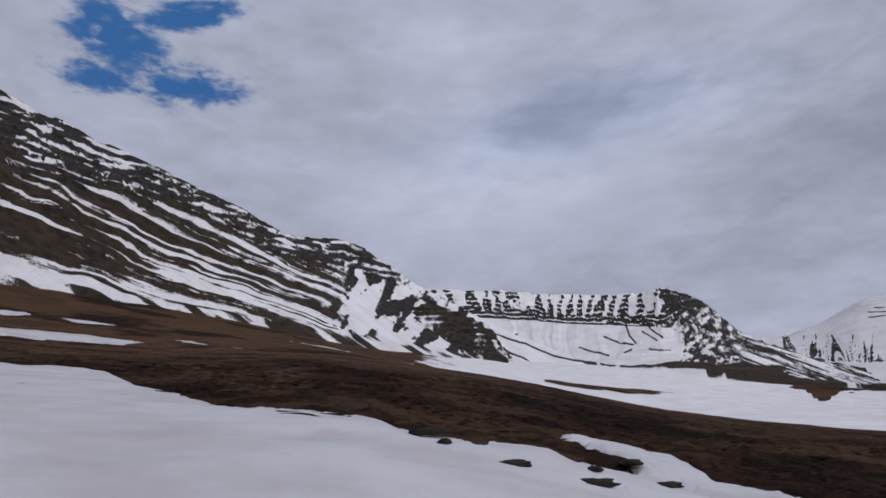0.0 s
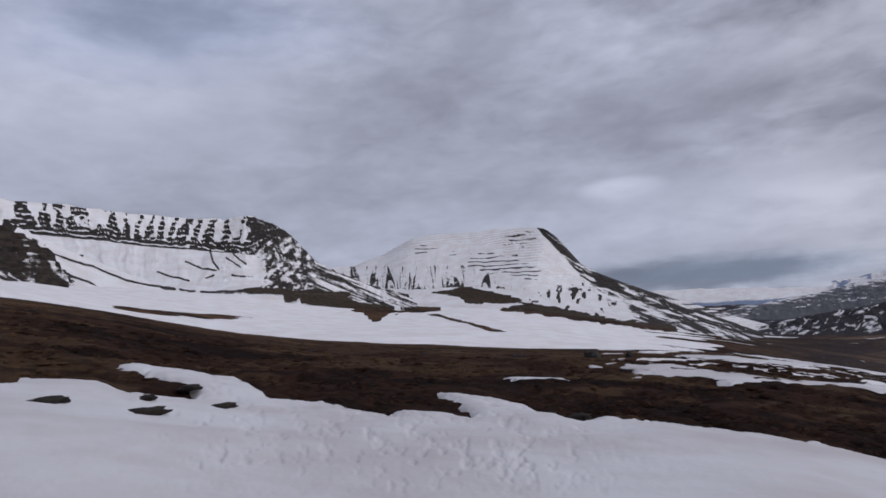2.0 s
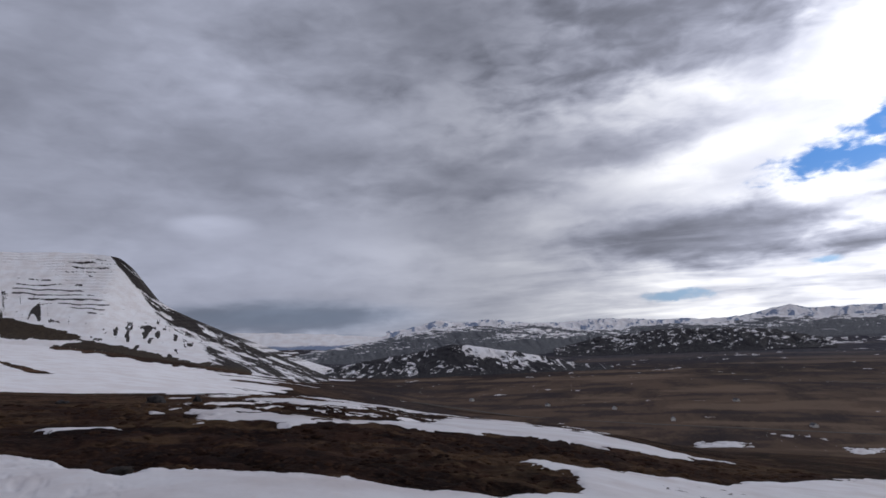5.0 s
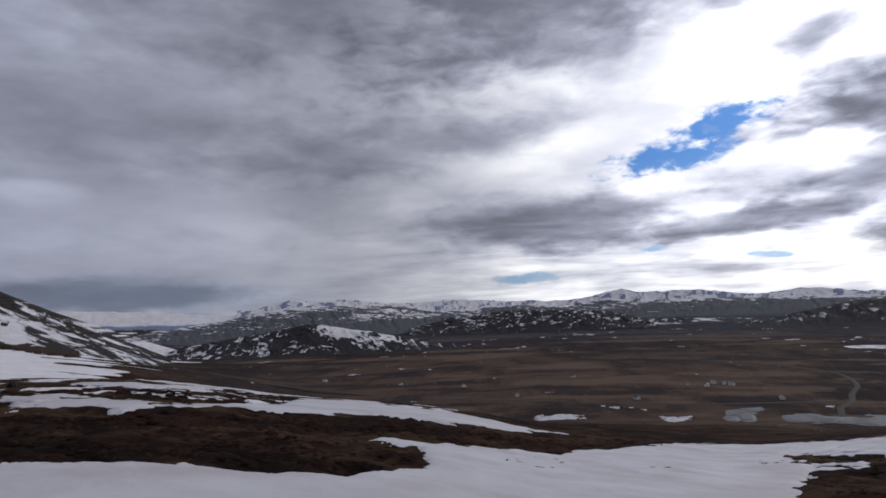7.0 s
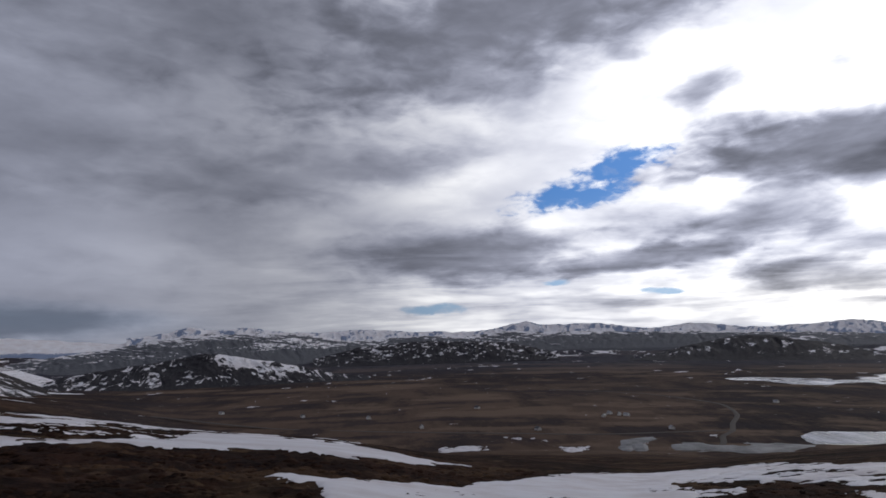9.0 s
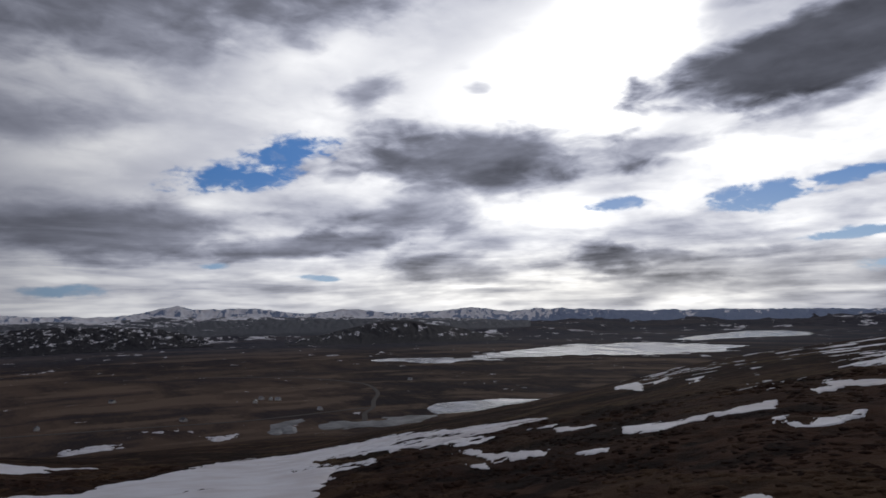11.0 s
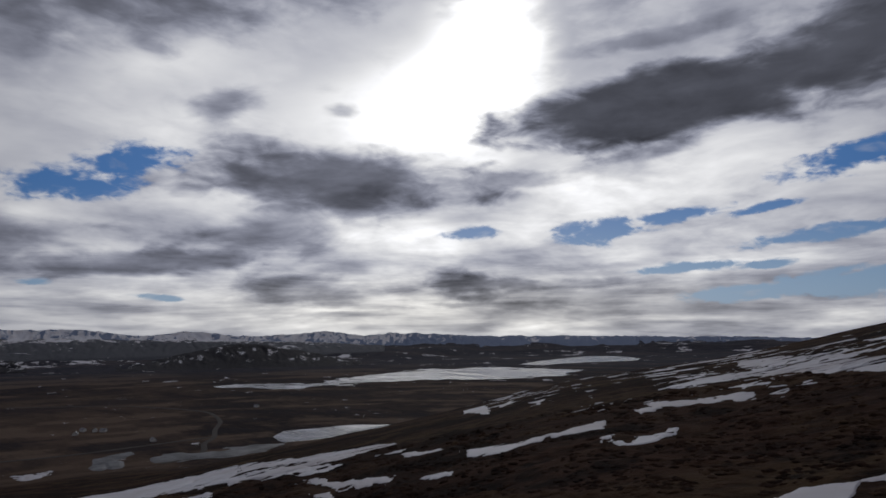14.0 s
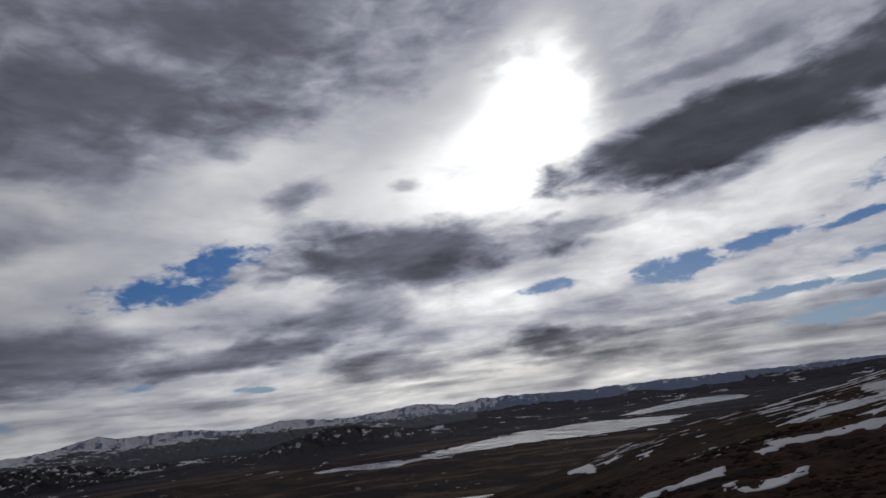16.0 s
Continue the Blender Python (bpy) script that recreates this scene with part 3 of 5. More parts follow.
AZ, R = np.meshgrid((G_AZ + 180) % 360 - 180, G_R)
GX, GY = R * np.sin(np.radians(AZ)), R * np.cos(np.radians(AZ))
GZ = land(AZ, R)
GZ_SMOOTH = land(AZ, R, False)


def streak(az, r, az0, r0, az1, r1, wide, soft=1.0):
    """1 along a line on the ground between two bearings and distances, 0 beyond its half width in metres."""
    x, y = r * np.sin(np.radians(az)), r * np.cos(np.radians(az))
    ax, ay = r0 * math.sin(radians(az0)), r0 * math.cos(radians(az0))
    bx, by = r1 * math.sin(radians(az1)), r1 * math.cos(radians(az1))
    t = np.clip(((x - ax) * (bx - ax) + (y - ay) * (by - ay)) / ((bx - ax) ** 2 + (by - ay) ** 2), 0, 1)
    return np.clip(1.0 - np.hypot(x - ax - t * (bx - ax), y - ay - t * (by - ay)) / wide, 0.0, 1.0) ** soft


def ground_fields():
    lowland = step(AZ, 56, 70) * (1 - step(AZ, 158, 172)) * step(R, 640, 900)
    lowland = np.maximum(lowland, step(AZ, 56, 62) * step(R, 1500, 2000))
    # mask for the painted haze: grows with distance over the lowland
    remote_haze = step(R, 1900, 3000) * lowland
    russet = step(AZ, 66, 76) * (1 - step(AZ, 104, 124)) * (1 - step(R, 1400, 2100))
    n = layers(GX / 60.0, GY / 60.0, 4, 101)
    dry = np.clip(0.4 + 1.2 * n, 0, 1) * (1 - step(AZ, 45, 75)) * step(R, 30, 90)
    dry = np.maximum(dry, (1 - step(AZ, -6, 12)) * step(R, 60, 140) * 0.9)
    # the bench below the mountains lies under snow, with bare strips
    bench = step(AZ, -12, 8) * (1 - step(AZ - 9.0 * layers(AZ / 9.0, np.log(R) * 12.0, 3, 133, 0.6), 56, 60)) * step(R, 280, 360)
    bench = np.maximum(bench, (1 - step(AZ, 0, 12)) * step(R, 900, 1300) * step(AZ, -14, 0))
    bare = np.zeros_like(R)
    for row in BARE:
        bare = np.maximum(bare, streak(AZ, R, *row))
    bare = np.clip(bare + 0.5 * layers(GX / 45.0, GY / 45.0, 3, 131) * (bare > 0), 0, 1)
    bare = np.maximum(bare, strip_cover(AZ, np.degrees(np.arctan2(GZ, R))) * step(R, 500, 700))
    snow = 0.95 * bench - 1.2 * bare
    # scattered drifts on the slopes to either side
    thin = layers(AZ / 3.2, np.log(R) * 9.0, 5, 141, 0.62)
    scatter = step(AZ, 40, 56) * (1 - step(AZ, 84, 100)) * step(R, 30, 60) * (1 - step(R, 900, 1100))
    snow = np.maximum(snow, scatter * np.clip(0.36 + 0.7 * thin, 0, 0.7))
    spur = step(AZ, 130, 146) * step(R, 30, 70) * (1 - step(R, 800, 1000))
    snow = np.maximum(snow, spur * np.clip(0.24 + 0.8 * thin, 0, 0.75))
    # flecks left in the ditches and hollows of the lowland
    fleck = layers(GX / 55.0, GY / 55.0, 3, 181)
    snow = np.maximum(snow, lowland * np.clip(0.9 * fleck - 0.10, 0, 0.38))
    drifts = layers(AZ / 1.8, np.log(R) * 34.0, 4, 183, 0.62)
    snow = np.maximum(snow, lowland * step(R, 1300, 2000) * np.clip(1.05 * drifts - 0.06, 0, 0.55))
    hills = layers(GX / 130.0, GY / 130.0, 4, 191)
    snow = np.maximum(snow, step(R, 2700, 3600) * step(AZ, 50, 66) * np.clip((0.36 - 0.2 * step(AZ, 110, 150)) + 0.55 * hills, 0, 0.8))
    crumbs = lowland * np.clip(0.2 + 1.6 * layers(GX / 260.0, GY / 260.0, 2, 171), 0, 1)
    turf = layers(AZ / 7.0, np.log(R) * 6.0, 5, 201, 0.62)
    bands = layers(AZ / 8.0, np.log(R) * 20.0, 5, 203, 0.62)
    return {"bands": bands, "turf": turf, "crumbs": crumbs, "lowland": lowland, "remote_haze": remote_haze, "russet": russet, "dry": dry, "snow": np.clip(snow, 0, 1)}


# bare strips on the snowy bench: bearing and distance of both ends, half width in metres
BARE = (
    (10, 760, 17, 900, 40), (35.2, 1170, 37.9, 999, 13), (37.9, 999, 40.9, 840, 13),
)
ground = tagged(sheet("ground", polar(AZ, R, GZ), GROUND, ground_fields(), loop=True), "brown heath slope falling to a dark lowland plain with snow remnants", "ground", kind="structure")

# ---- mountains ----


def spline(rows, n):
    """Points along a row of stations, evenly by arc and smooth."""
    p = np.array(rows, float)
    d = np.concatenate(((0,), np.cumsum(np.hypot(*np.diff(p[:, :2], axis=0).T))))
    m = np.gradient(p, d, axis=0) * 0.7
    s = np.linspace(0, d[-1], n)
    k = np.clip(np.searchsorted(d, s, side="right") - 1, 0, len(d) - 2)
    h = (d[k + 1] - d[k])[:, None]
    t = ((s - d[k]) / (d[k + 1] - d[k]))[:, None]
    return p[k] * (2 * t**3 - 3 * t**2 + 1) + m[k] * h * (t**3 - 2 * t**2 + t) + p[k + 1] * (3 * t**2 - 2 * t**3) + m[k + 1] * h * (t**3 - t**2), s


def stations(rows):
    """World points of (bearing, elevation angle, distance)."""
    return [(r * math.sin(radians(a)), r * math.cos(radians(a)), r * math.tan(radians(e))) for a, e, r in rows]


def mountain(name, label, crest, foot, cols, rows, curve, cliff, ledge, rib, look_of, back=300.0, seed=1, jag=6.0, mat=None):
    """A mountain side from its crest down to its foot. curve: how hollow the slope is; cliff: the share of the height with stepped
    lava beds of ledge metres; rib: depth of the gullies. look_of gives snow and heath from place on the slope, steepness and beds."""
    top, s = spline(stations(crest), cols)
    low, _ = spline(stations(foot), cols)
    v = np.linspace(0, 1, rows)[:, None]
    vv = np.concatenate((v, np.linspace(1.06, 1.3, 4)[:, None]))
    flat = top[None, :, :2] + (low[None, :, :2] - top[None, :, :2]) * vv[..., None]
    drop = top[:, 2] - low[:, 2]
    S = np.broadcast_to(s, (len(vv), cols))
    V = np.broadcast_to(vv, (len(vv), cols))
    prof = np.where(vv <= 1, (1 - np.clip(vv, 0, 1)) ** curve, 0.0)
    z = low[:, 2] + drop * prof - np.maximum(vv - 1, 0) * 260.0
    crag = layers(s / 70.0, s * 0 + seed, 4, seed + 3, 0.6) * jag
    z = z + crag * np.clip(1 - vv * 6, 0, 1)
    wob = layers(S / 160.0, V * 3.0, 3, seed + 11)
    g = layers(S / 62.0 + 0.7 * wob, V * 0.9 + seed, 3, seed + 21, 0.55)
    ridge = 1 - np.abs(g) * 2.0
    fade = step(V, 0.02, 0.16) * (1 - 0.75 * step(V, 0.55, 1.0)) * (V <= 1)
    z = z + rib * ridge * fade + 0.35 * rib * layers(S / 21.0, V * 7.0, 3, seed + 31) * fade
    # lava beds stand out as steps towards the top
    deep = cliff(S) if callable(cliff) else cliff
    share = 1 - step((V + 0.10 * wob) / deep, 0.75, 1.25)
    beds = (z + 7.0 * layers(S / 240.0, V * 0, 2, seed + 41)) / ledge
    f = beds - np.floor(beds)
    stepped = z + ledge * (step(f, 0.30, 0.62) - f)
    z = z * (1 - 0.7 * share) + stepped * 0.7 * share
    z[0] = top[:, 2] + crag
    loose = beds + 0.30 * layers(S / 24.0, V * 9.0, 3, seed + 51, 0.6)
    bed = step(np.abs(loose - np.floor(loose) - 0.46), 0.32, 0.10)
    steep = step(np.abs(f - 0.46), 0.24, 0.08) * share
    pts = np.concatenate((flat, z[..., None]), -1)
    away = top[:, :2] - low[:, :2]
    away /= np.linalg.norm(away, axis=1)[:, None]
    behind = [np.concatenate((top[:, :2] + away * d, (top[:, 2] + crag * max(0, 1 - d / 60.0) - drop_by)[:, None]), 1) for d, drop_by in ((back * 1.5, 260.0), (back, 40.0), (back * 0.4, 4.0), (14.0, 0.5))]
    pts = np.concatenate((np.array(behind), pts))
    A, E = np.degrees(np.arctan2(flat[..., 0], flat[..., 1])), np.degrees(np.arctan2(z, np.hypot(flat[..., 0], flat[..., 1])))
    snow, heath = look_of(S, V, ridge, steep, share, wob, bed, A, E)
    pad = lambda a: np.concatenate((np.repeat(a[1:2], 4, 0), a))
    ob = sheet(name, pts, mat or MOUNTAIN, {"snow": pad(np.clip(snow, 0, 1)), "heath": pad(np.clip(heath, 0, 1))})
    return tagged(ob, label, "mountain", kind="structure")


# thin dark lines where the apron of snow has parted
WALL_LINES = (
    ((3.4, 7.9), (7.0, 6.5), (9.5, 5.2), (14.3, 4.0), (20.0, 3.7)), ((5.0, 6.1), (7.4, 4.9), (9.9, 4.4), (15.7, 3.6), (19.3, 3.6)), ((5.4, 8.1), (6.4, 7.4)), ((11.8, 5.8), (12.8, 5.4), (14.2, 4.9)),
    ((16.0, 7.4), (16.2, 6.4), (17.0, 5.3), (19.6, 4.9)), ((14.0, 6.6), (15.2, 6.0), (16.4, 5.7)), ((16.2, 5.3), (15.6, 5.1), (15.0, 5.0)), ((10.5, 4.9), (13.0, 4.35)), ((17.9, 7.0), (18.9, 6.1)), ((17.2, 6.8), (18.4, 5.9)),
)


def side_ridge(S, V, ridge, steep, share, wob, bed, A, E):
    """Stepped lava beds along the crest, long snow chutes that run together down the slope, a rocky snow nose at the end."""
    fan = np.degrees(np.arctan2(E - 1.5, np.maximum(12.0 - A, 0.5)))
    reach = np.hypot(E - 1.5, 12.0 - A)
    f = fan + 1.1 * layers(A / 5.0, E / 3.0, 3, 72)
    chute = layers(f / 0.85, reach / 24.0, 4, 77, 0.62)
    narrow = layers(f / 0.42 + 3.0, reach / 14.0, 3, 75, 0.6)
    low = 0.25 + 1.0 * chute + 0.85 * narrow + 0.40 * step(V, 0.62, 0.95) + 0.25 * layers(A / 1.2, E / 0.5, 3, 74)
    beds = (E + 0.20 * A) / 0.62 + 0.9 * layers(A / 3.0, E / 1.4, 4, 78, 0.6)
    line = np.abs(beds - np.floor(beds) - 0.5) * 2.0
    cliff = 0.48 + 0.85 * (line - 0.45) + 0.85 * layers(A / 1.5 + 0.4 * E, E / 0.5, 4, 79, 0.62) - 0.25 * steep
    upper = 1 - step(V + 0.16 * layers(A / 4.0, E / 2.0, 3, 71), 0.30, 0.46)
    snow = low * (1 - upper) + cliff * upper
    # the nose: snow between islands of rock
    nose = step(A + 1.2 * layers(A / 2.0, E / 1.5, 3, 70), -11.0, -8.0)
    isle = layers(A / 1.1 - 0.35 * E, E / 1.5, 4, 69, 0.6)
    knob = step(inside(A, E, [(-10.4, 16.9), (-7.6, 16.2), (-3.6, 13.0), (-5.2, 12.7), (-8.2, 14.0), (-10.6, 15.4)]), -0.3, 0.5)
    rocky = 0.80 - 2.4 * np.clip(isle + 0.06, 0, 1)
    rocky = rocky * (1 - knob) + knob * (0.16 + 0.55 * (line - 0.25) + 0.4 * isle)
    snow = snow * (1 - nose) + rocky * nose
    end = np.interp(E, (4.5, 5.5, 7.4, 9.4, 11), (5.6, 5.2, 4.3, 2.6, 2.0)) + 0.5 * layers(A / 0.8, E / 0.6, 3, 76)
    apron = 0.97 + 0 * A
    for stops in WALL_LINES[:3]:
        apron = apron - 0.75 * step(near_line(A, E + 0.10 * layers(A / 0.8, E / 0.8, 3, 84), stops), 0.15, 0.04)
    bare_end = step(A - end, 0.0, 0.5)
    return snow * (1 - bare_end) + apron * bare_end, (1 - upper) * (1 - nose) * 0.8 * (1 - bare_end)


def ribbed_wall(S, V, ridge, steep, share, wob, bed, A, E):
    """Buttresses of lava beds between snow gullies along the rim, a smooth snow apron below, a dark nose at the end."""
    rim = np.interp(A, (-9, 0, 6, 10, 14, 18, 20.5, 22.4, 25), (12.2, 11.9, 11.3, 10.7, 10.35, 10.1, 9.9, 8.9, 6.0))
    base = np.interp(A, (-9, 0, 4.8, 7.9, 11, 15.9, 19.6, 25), (10.0, 9.5, 8.9, 8.5, 8.0, 7.4, 6.9, 3.0))
    c = (rim - E) / (rim - base)
    q = (A + 0.5 * c * step(A, 8, 12) * 2.0) / (1.5 - 0.25 * step(A, 9, 13)) + 0.42 * layers(A / 1.1, c * 1.5, 3, 86) + 0.75 * layers(A / 3.0, 0 * c, 2, 80)
    half = 0.17 + 0.38 * c * (1 - 0.35 * step(A, 8, 12)) + 0.36 * layers(A / 0.45, c * 4.0, 4, 87, 0.65) + 0.16 * layers(A / 2.6, c, 2, 89)
    tower = step(half - np.abs(q - np.floor(q) - 0.5), -0.04, 0.06)
    foot = step(c, 0.66, 0.74) * step(layers(A / 1.3, c * 9.0, 3, 88), -0.42, -0.10)
    rows = c * 6.6 + 0.55 * layers(A / 0.9, c * 2.0, 3, 85)
    ledge = step(np.abs(rows - np.floor(rows) - 0.5), 0.30, 0.46)
    rock = np.maximum(tower, foot) * (1 - 0.85 * ledge) * (1 - step(c, 0.97, 1.06))
    snow = 1.0 - 0.95 * rock
    for stops in WALL_LINES:
        d = near_line(A, E + 0.10 * layers(A / 0.8, E / 0.8, 3, 84), stops)
        snow = snow - 0.75 * step(d, 0.15, 0.04) * step(layers(A / 1.0, E / 1.0, 2, 83), -0.45, -0.1)
    front = inside(A, E, [(19.0, 10.6), (22.6, 9.2), (26, 6.0), (25.4, 3.2), (20.2, 3.7), (20.2, 5.4), (19.2, 8.0)]) + 0.4 * layers(A / 0.8, E / 0.5, 3, 82)
    nose = step(front, -0.1, 0.25)
    solid = step(E, 7.2, 8.6)
    streaks = layers((A + E) / 0.6, (E - 0.4 * A) / 0.20, 4, 90, 0.66)
    rocky = 0.42 - 0.22 * solid + 1.05 * streaks * (1 - 0.35 * solid)
    tail = step(A, 23.5, 25.5)
    snow = snow * (1 - nose) + nose * rocky
    snow = snow * (1 - tail) + tail * (0.47 + 0.85 * layers((A + 1.2 * E) / 0.8, (E + 0.5 * A) / 0.16, 4, 91, 0.66))
    bare = strip_cover(A, E)
    return snow * (1 - bare), bare


def table_top(S, V, ridge, steep, share, wob, bed, A, E):
    """Smooth snow above, teeth of rock along the foot, thin lines of lava beds, a dark edge running down to the valley."""
    top = np.interp(A, (20, 25, 31, 32.6, 35.5, 38.7, 40.2, 43), (5.6, 5.5, 5.4, 5.2, 5.0, 4.7, 4.5, 3.6))
    foot = np.interp(A, (20, 25, 28.6, 33, 36.3, 38.4, 40.5, 44), (3.6, 3.5, 3.3, 2.7, 2.6, 2.5, 2.2, 1.6))
    c = (top - E) / (top - foot)
    lean = 0.9 * np.sin(A * 1.9 + 1.0) + 0.5 * np.sin(A * 4.3)
    t = layers((A + 0.55 * lean * c) / 0.22, c * 0.8, 4, 93, 0.68) + 0.42 * np.clip(c, 0, 1) - 0.12 - 0.16 * step(A, 36.5, 40) - 0.3 * step(A, 41, 44)
    teeth = step(t, 0.08, 0.36) * step(c, -0.05, 0.15) * (1 - step(c, 0.92, 1.08))
    lines = np.abs((E + 0.04 * A) / 0.36 + 0.45 * layers(A / 1.4, E / 0.5, 3, 92) - np.floor((E + 0.04 * A) / 0.36 + 0.45 * layers(A / 1.4, E / 0.5, 3, 92)) - 0.5)
    where = np.exp(-(((A - 43.0) / 2.3) ** 2) - ((E - 3.75 + 0.28 * (A - 43)) / 0.75) ** 2) + np.exp(-(((A - 43.9) / 1.9) ** 2) - ((E - 6.4) / 0.65) ** 2) + 0.8 * np.exp(-(((A - 40.8) / 3.4) ** 2) - ((E - 4.5 + 0.12 * (A - 41)) / 0.9) ** 2) + 0.9 * np.exp(-(((A - 34.6) / 1.2) ** 2) - ((E - 6.3) / 0.5) ** 2)
    dashes = step(lines, 0.20, 0.10) * step(where + 0.75 * layers(A / 0.8, E / 0.3, 4, 98, 0.6), 0.32, 0.70)
    edge = np.interp(A, (44, 45.3, 46.6, 48.3, 50.1, 53.1, 56.4, 60.3, 66), (7.6, 7.3, 5.9, 4.4, 3.1, 1.4, -0.6, -2.1, -4.8))
    below = edge - E
    wide = np.interp(A, (44, 45.5, 47.0, 48.5, 51, 54, 58, 66), (0.0, 0.12, 0.5, 1.7, 2.5, 2.6, 2.2, 1.6))
    run = layers(A / 1.6, below / 0.30, 4, 95, 0.62)
    near = 1 - step(below + 0.5 * layers(A / 1.0, below / 0.8, 3, 97), 0.55 * wide, 1.15 * wide + 0.05)
    flank = step(wide, 0.0, 0.2) * np.clip(near, 0, 1) * step(A, 44.8, 45.4)
    rocky = 0.24 + 0.95 * run + 0.20 * step(A, 51, 55) - 0.28 * (1 - step(below, 0.15, 0.6))
    marks = step(layers(A / 0.45 - 0.6 * E, E / 0.55 + 0.3 * A, 3, 96), 0.20, 0.38) * step(A, 42, 45) * step(E, 2.6, 1.4)
    snow = 1.0 - 0.9 * teeth * (0.75 + 0.35 * layers(A / 0.5, E / 0.3, 3, 99)) - 0.85 * dashes - 0.75 * marks
    snow = snow * (1 - flank) + rocky * flank
    tail = step(A, 51.5, 54)
    snow = snow * (1 - tail) + tail * (0.44 + 0.95 * layers(A / 1.3, (E + 0.45 * A) / 0.20, 4, 94, 0.66))
    bare = strip_cover(A, E)
    return snow * (1 - bare), bare


def outcrop_look(S, V, ridge, steep, share, wob, bed, A, E):
    return 0.22 - 0.25 * steep + 0.9 * layers(S / 30.0, V * 2.0, 3, 107), 0.35 + 0 * V


def hill_look(S, V, ridge, steep, share, wob, bed, A, E):
    cap = step(A, 74.6, 75.2) * step(82.5 - A, 0, 1.5) * step(E, -2.55 - 0.12 * (A - 75), -2.15 - 0.12 * (A - 75))
    runs = 1 - 2.5 * np.abs(layers((A - 0.9 * E * np.sign(74.6 - A)) / 0.8, (E + 0.1 * A) / 0.9, 4, 117, 0.6))
    dark_face = np.exp(-(((A - 73.6 + 0.9 * (E + 2.4)) / 0.9) ** 2)) * step(E, -3.7, -2.6)
    return 0.0 + 0.55 * runs + 0.42 * layers(A / 0.5, E / 0.2, 4, 118, 0.62) + 0.42 * cap - 0.40 * dark_face - 0.3 * step(V, 0.75, 1.0), 0.1 + 0 * V


def moor_look(S, V, ridge, steep, share, wob, bed, A, E):
    wisps = 1 - 2.4 * np.abs(layers(A / 1.6 + E * 1.2, (E + 0.10 * A) / 0.20, 4, 127, 0.62))
    fine = layers(A / 0.36 - E * 0.6, E / 0.10, 4, 128, 0.66)
    return 0.07 + 0.34 * wisps + 0.50 * fine + 0.35 * layers(A / 4.0, E / 0.5, 3, 129) + 0.30 * step(V, 0.35, 0.0) - 0.34 * step(V, 0.45, 0.9), 0.1 + 0 * V


def knoll_look(S, V, ridge, steep, share, wob, bed, A, E):
    runs = 1 - 2.6 * np.abs(layers((A - 1.1 * E) / 0.55, (E + 0.2 * A) / 0.45, 4, 133, 0.62))
    return 0.03 + 0.46 * runs + 0.4 * layers(A / 0.4, E / 0.15, 3, 134) - 0.2 * step(V, 0.6, 1.0), 0.1 + 0 * V


def dark_hill_look(S, V, ridge, steep, share, wob, bed, A, E):
    return 0.20 + 0.7 * layers(S / 30.0, V * 7.0, 4, 137, 0.6) - 0.25 * step(V, 0.5, 1.0), 0.1 + 0 * V


def peaks_look(S, V, ridge, steep, share, wob, bed, A, E):
    return 0.82 - 0.3 * ridge - 0.5 * step(V, 0.4, 0.8) + 0.9 * layers(S / 26.0 + V * 2.0, V * 5.0, 4, 147, 0.62) - 0.6 * step(A, 132, 140), 0 * V


def snowfield_look(S, V, ridge, steep, share, wob, bed, A, E):
    return 1.0 - 0.9 * step(V, 0.45, 0.8) + 0.2 * wob, 0 * V


mountain("mountain_ridge", "long mountain ridge of dark lava beds with snow chutes and brown scree", (
    (-80, 27, 640), (-56, 27, 740), (-38.1, 25.9, 850), (-31.4, 23.8, 980), (-26.4, 22.2, 1080), (-19.1, 19.4, 1250), (-14, 16.9, 1400), (-9.8, 16.7, 1530), (-7.7, 15.9, 1580), (-4, 13.0, 1650), (-1.5, 11.5, 1700), (3, 8.2, 1720)),
    ((-46, 13.2, 560), (-27, 11.2, 680), (-9, 8.2, 880), (-5, 7.4, 970), (-1.5, 6.6, 1080), (2, 5.8, 1220), (4.5, 5.3, 1330), (6.5, 5.1, 1400), (7.5, 5.0, 1430), (9.5, 4.7, 1480), (11, 4.5, 1520), (13, 4.3, 1560)),
    760, 230, 1.10, 0.50, 13.0, 11.0, side_ridge, seed=4, jag=6.0)
mountain("mountain_wall", "snowy headwall with dark ribbed cliffs along its rim", (
    (-9, 12.2, 2560), (-4, 12.0, 2540), (0, 11.8, 2500), (5.9, 11.2, 2460), (12, 10.5, 2450), (17.5, 10.0, 2420), (19.3, 10.3, 2400), (20.8, 9.8, 2370), (22.4, 8.8, 2330), (25, 6.0, 2280), (28, 4.3, 2200), (33, 2.2, 2000)),
    ((-6, 6.0, 1750), (-2, 5.6, 1720), (1, 5.4, 1700), (5.2, 5.1, 1650), (10, 4.4, 1560), (14.3, 3.9, 1500), (17, 3.8, 1500), (20.3, 3.6, 1500), (23, 3.2, 1500), (26.5, 2.5, 1500), (29.5, 1.6, 1500), (34, 1.0, 1450)),
    700, 200, 1.25, lambda s: 0.36 + 0.55 * step(s, 1110, 1190), 20.0, 5.0, ribbed_wall, seed=9, jag=9.0)
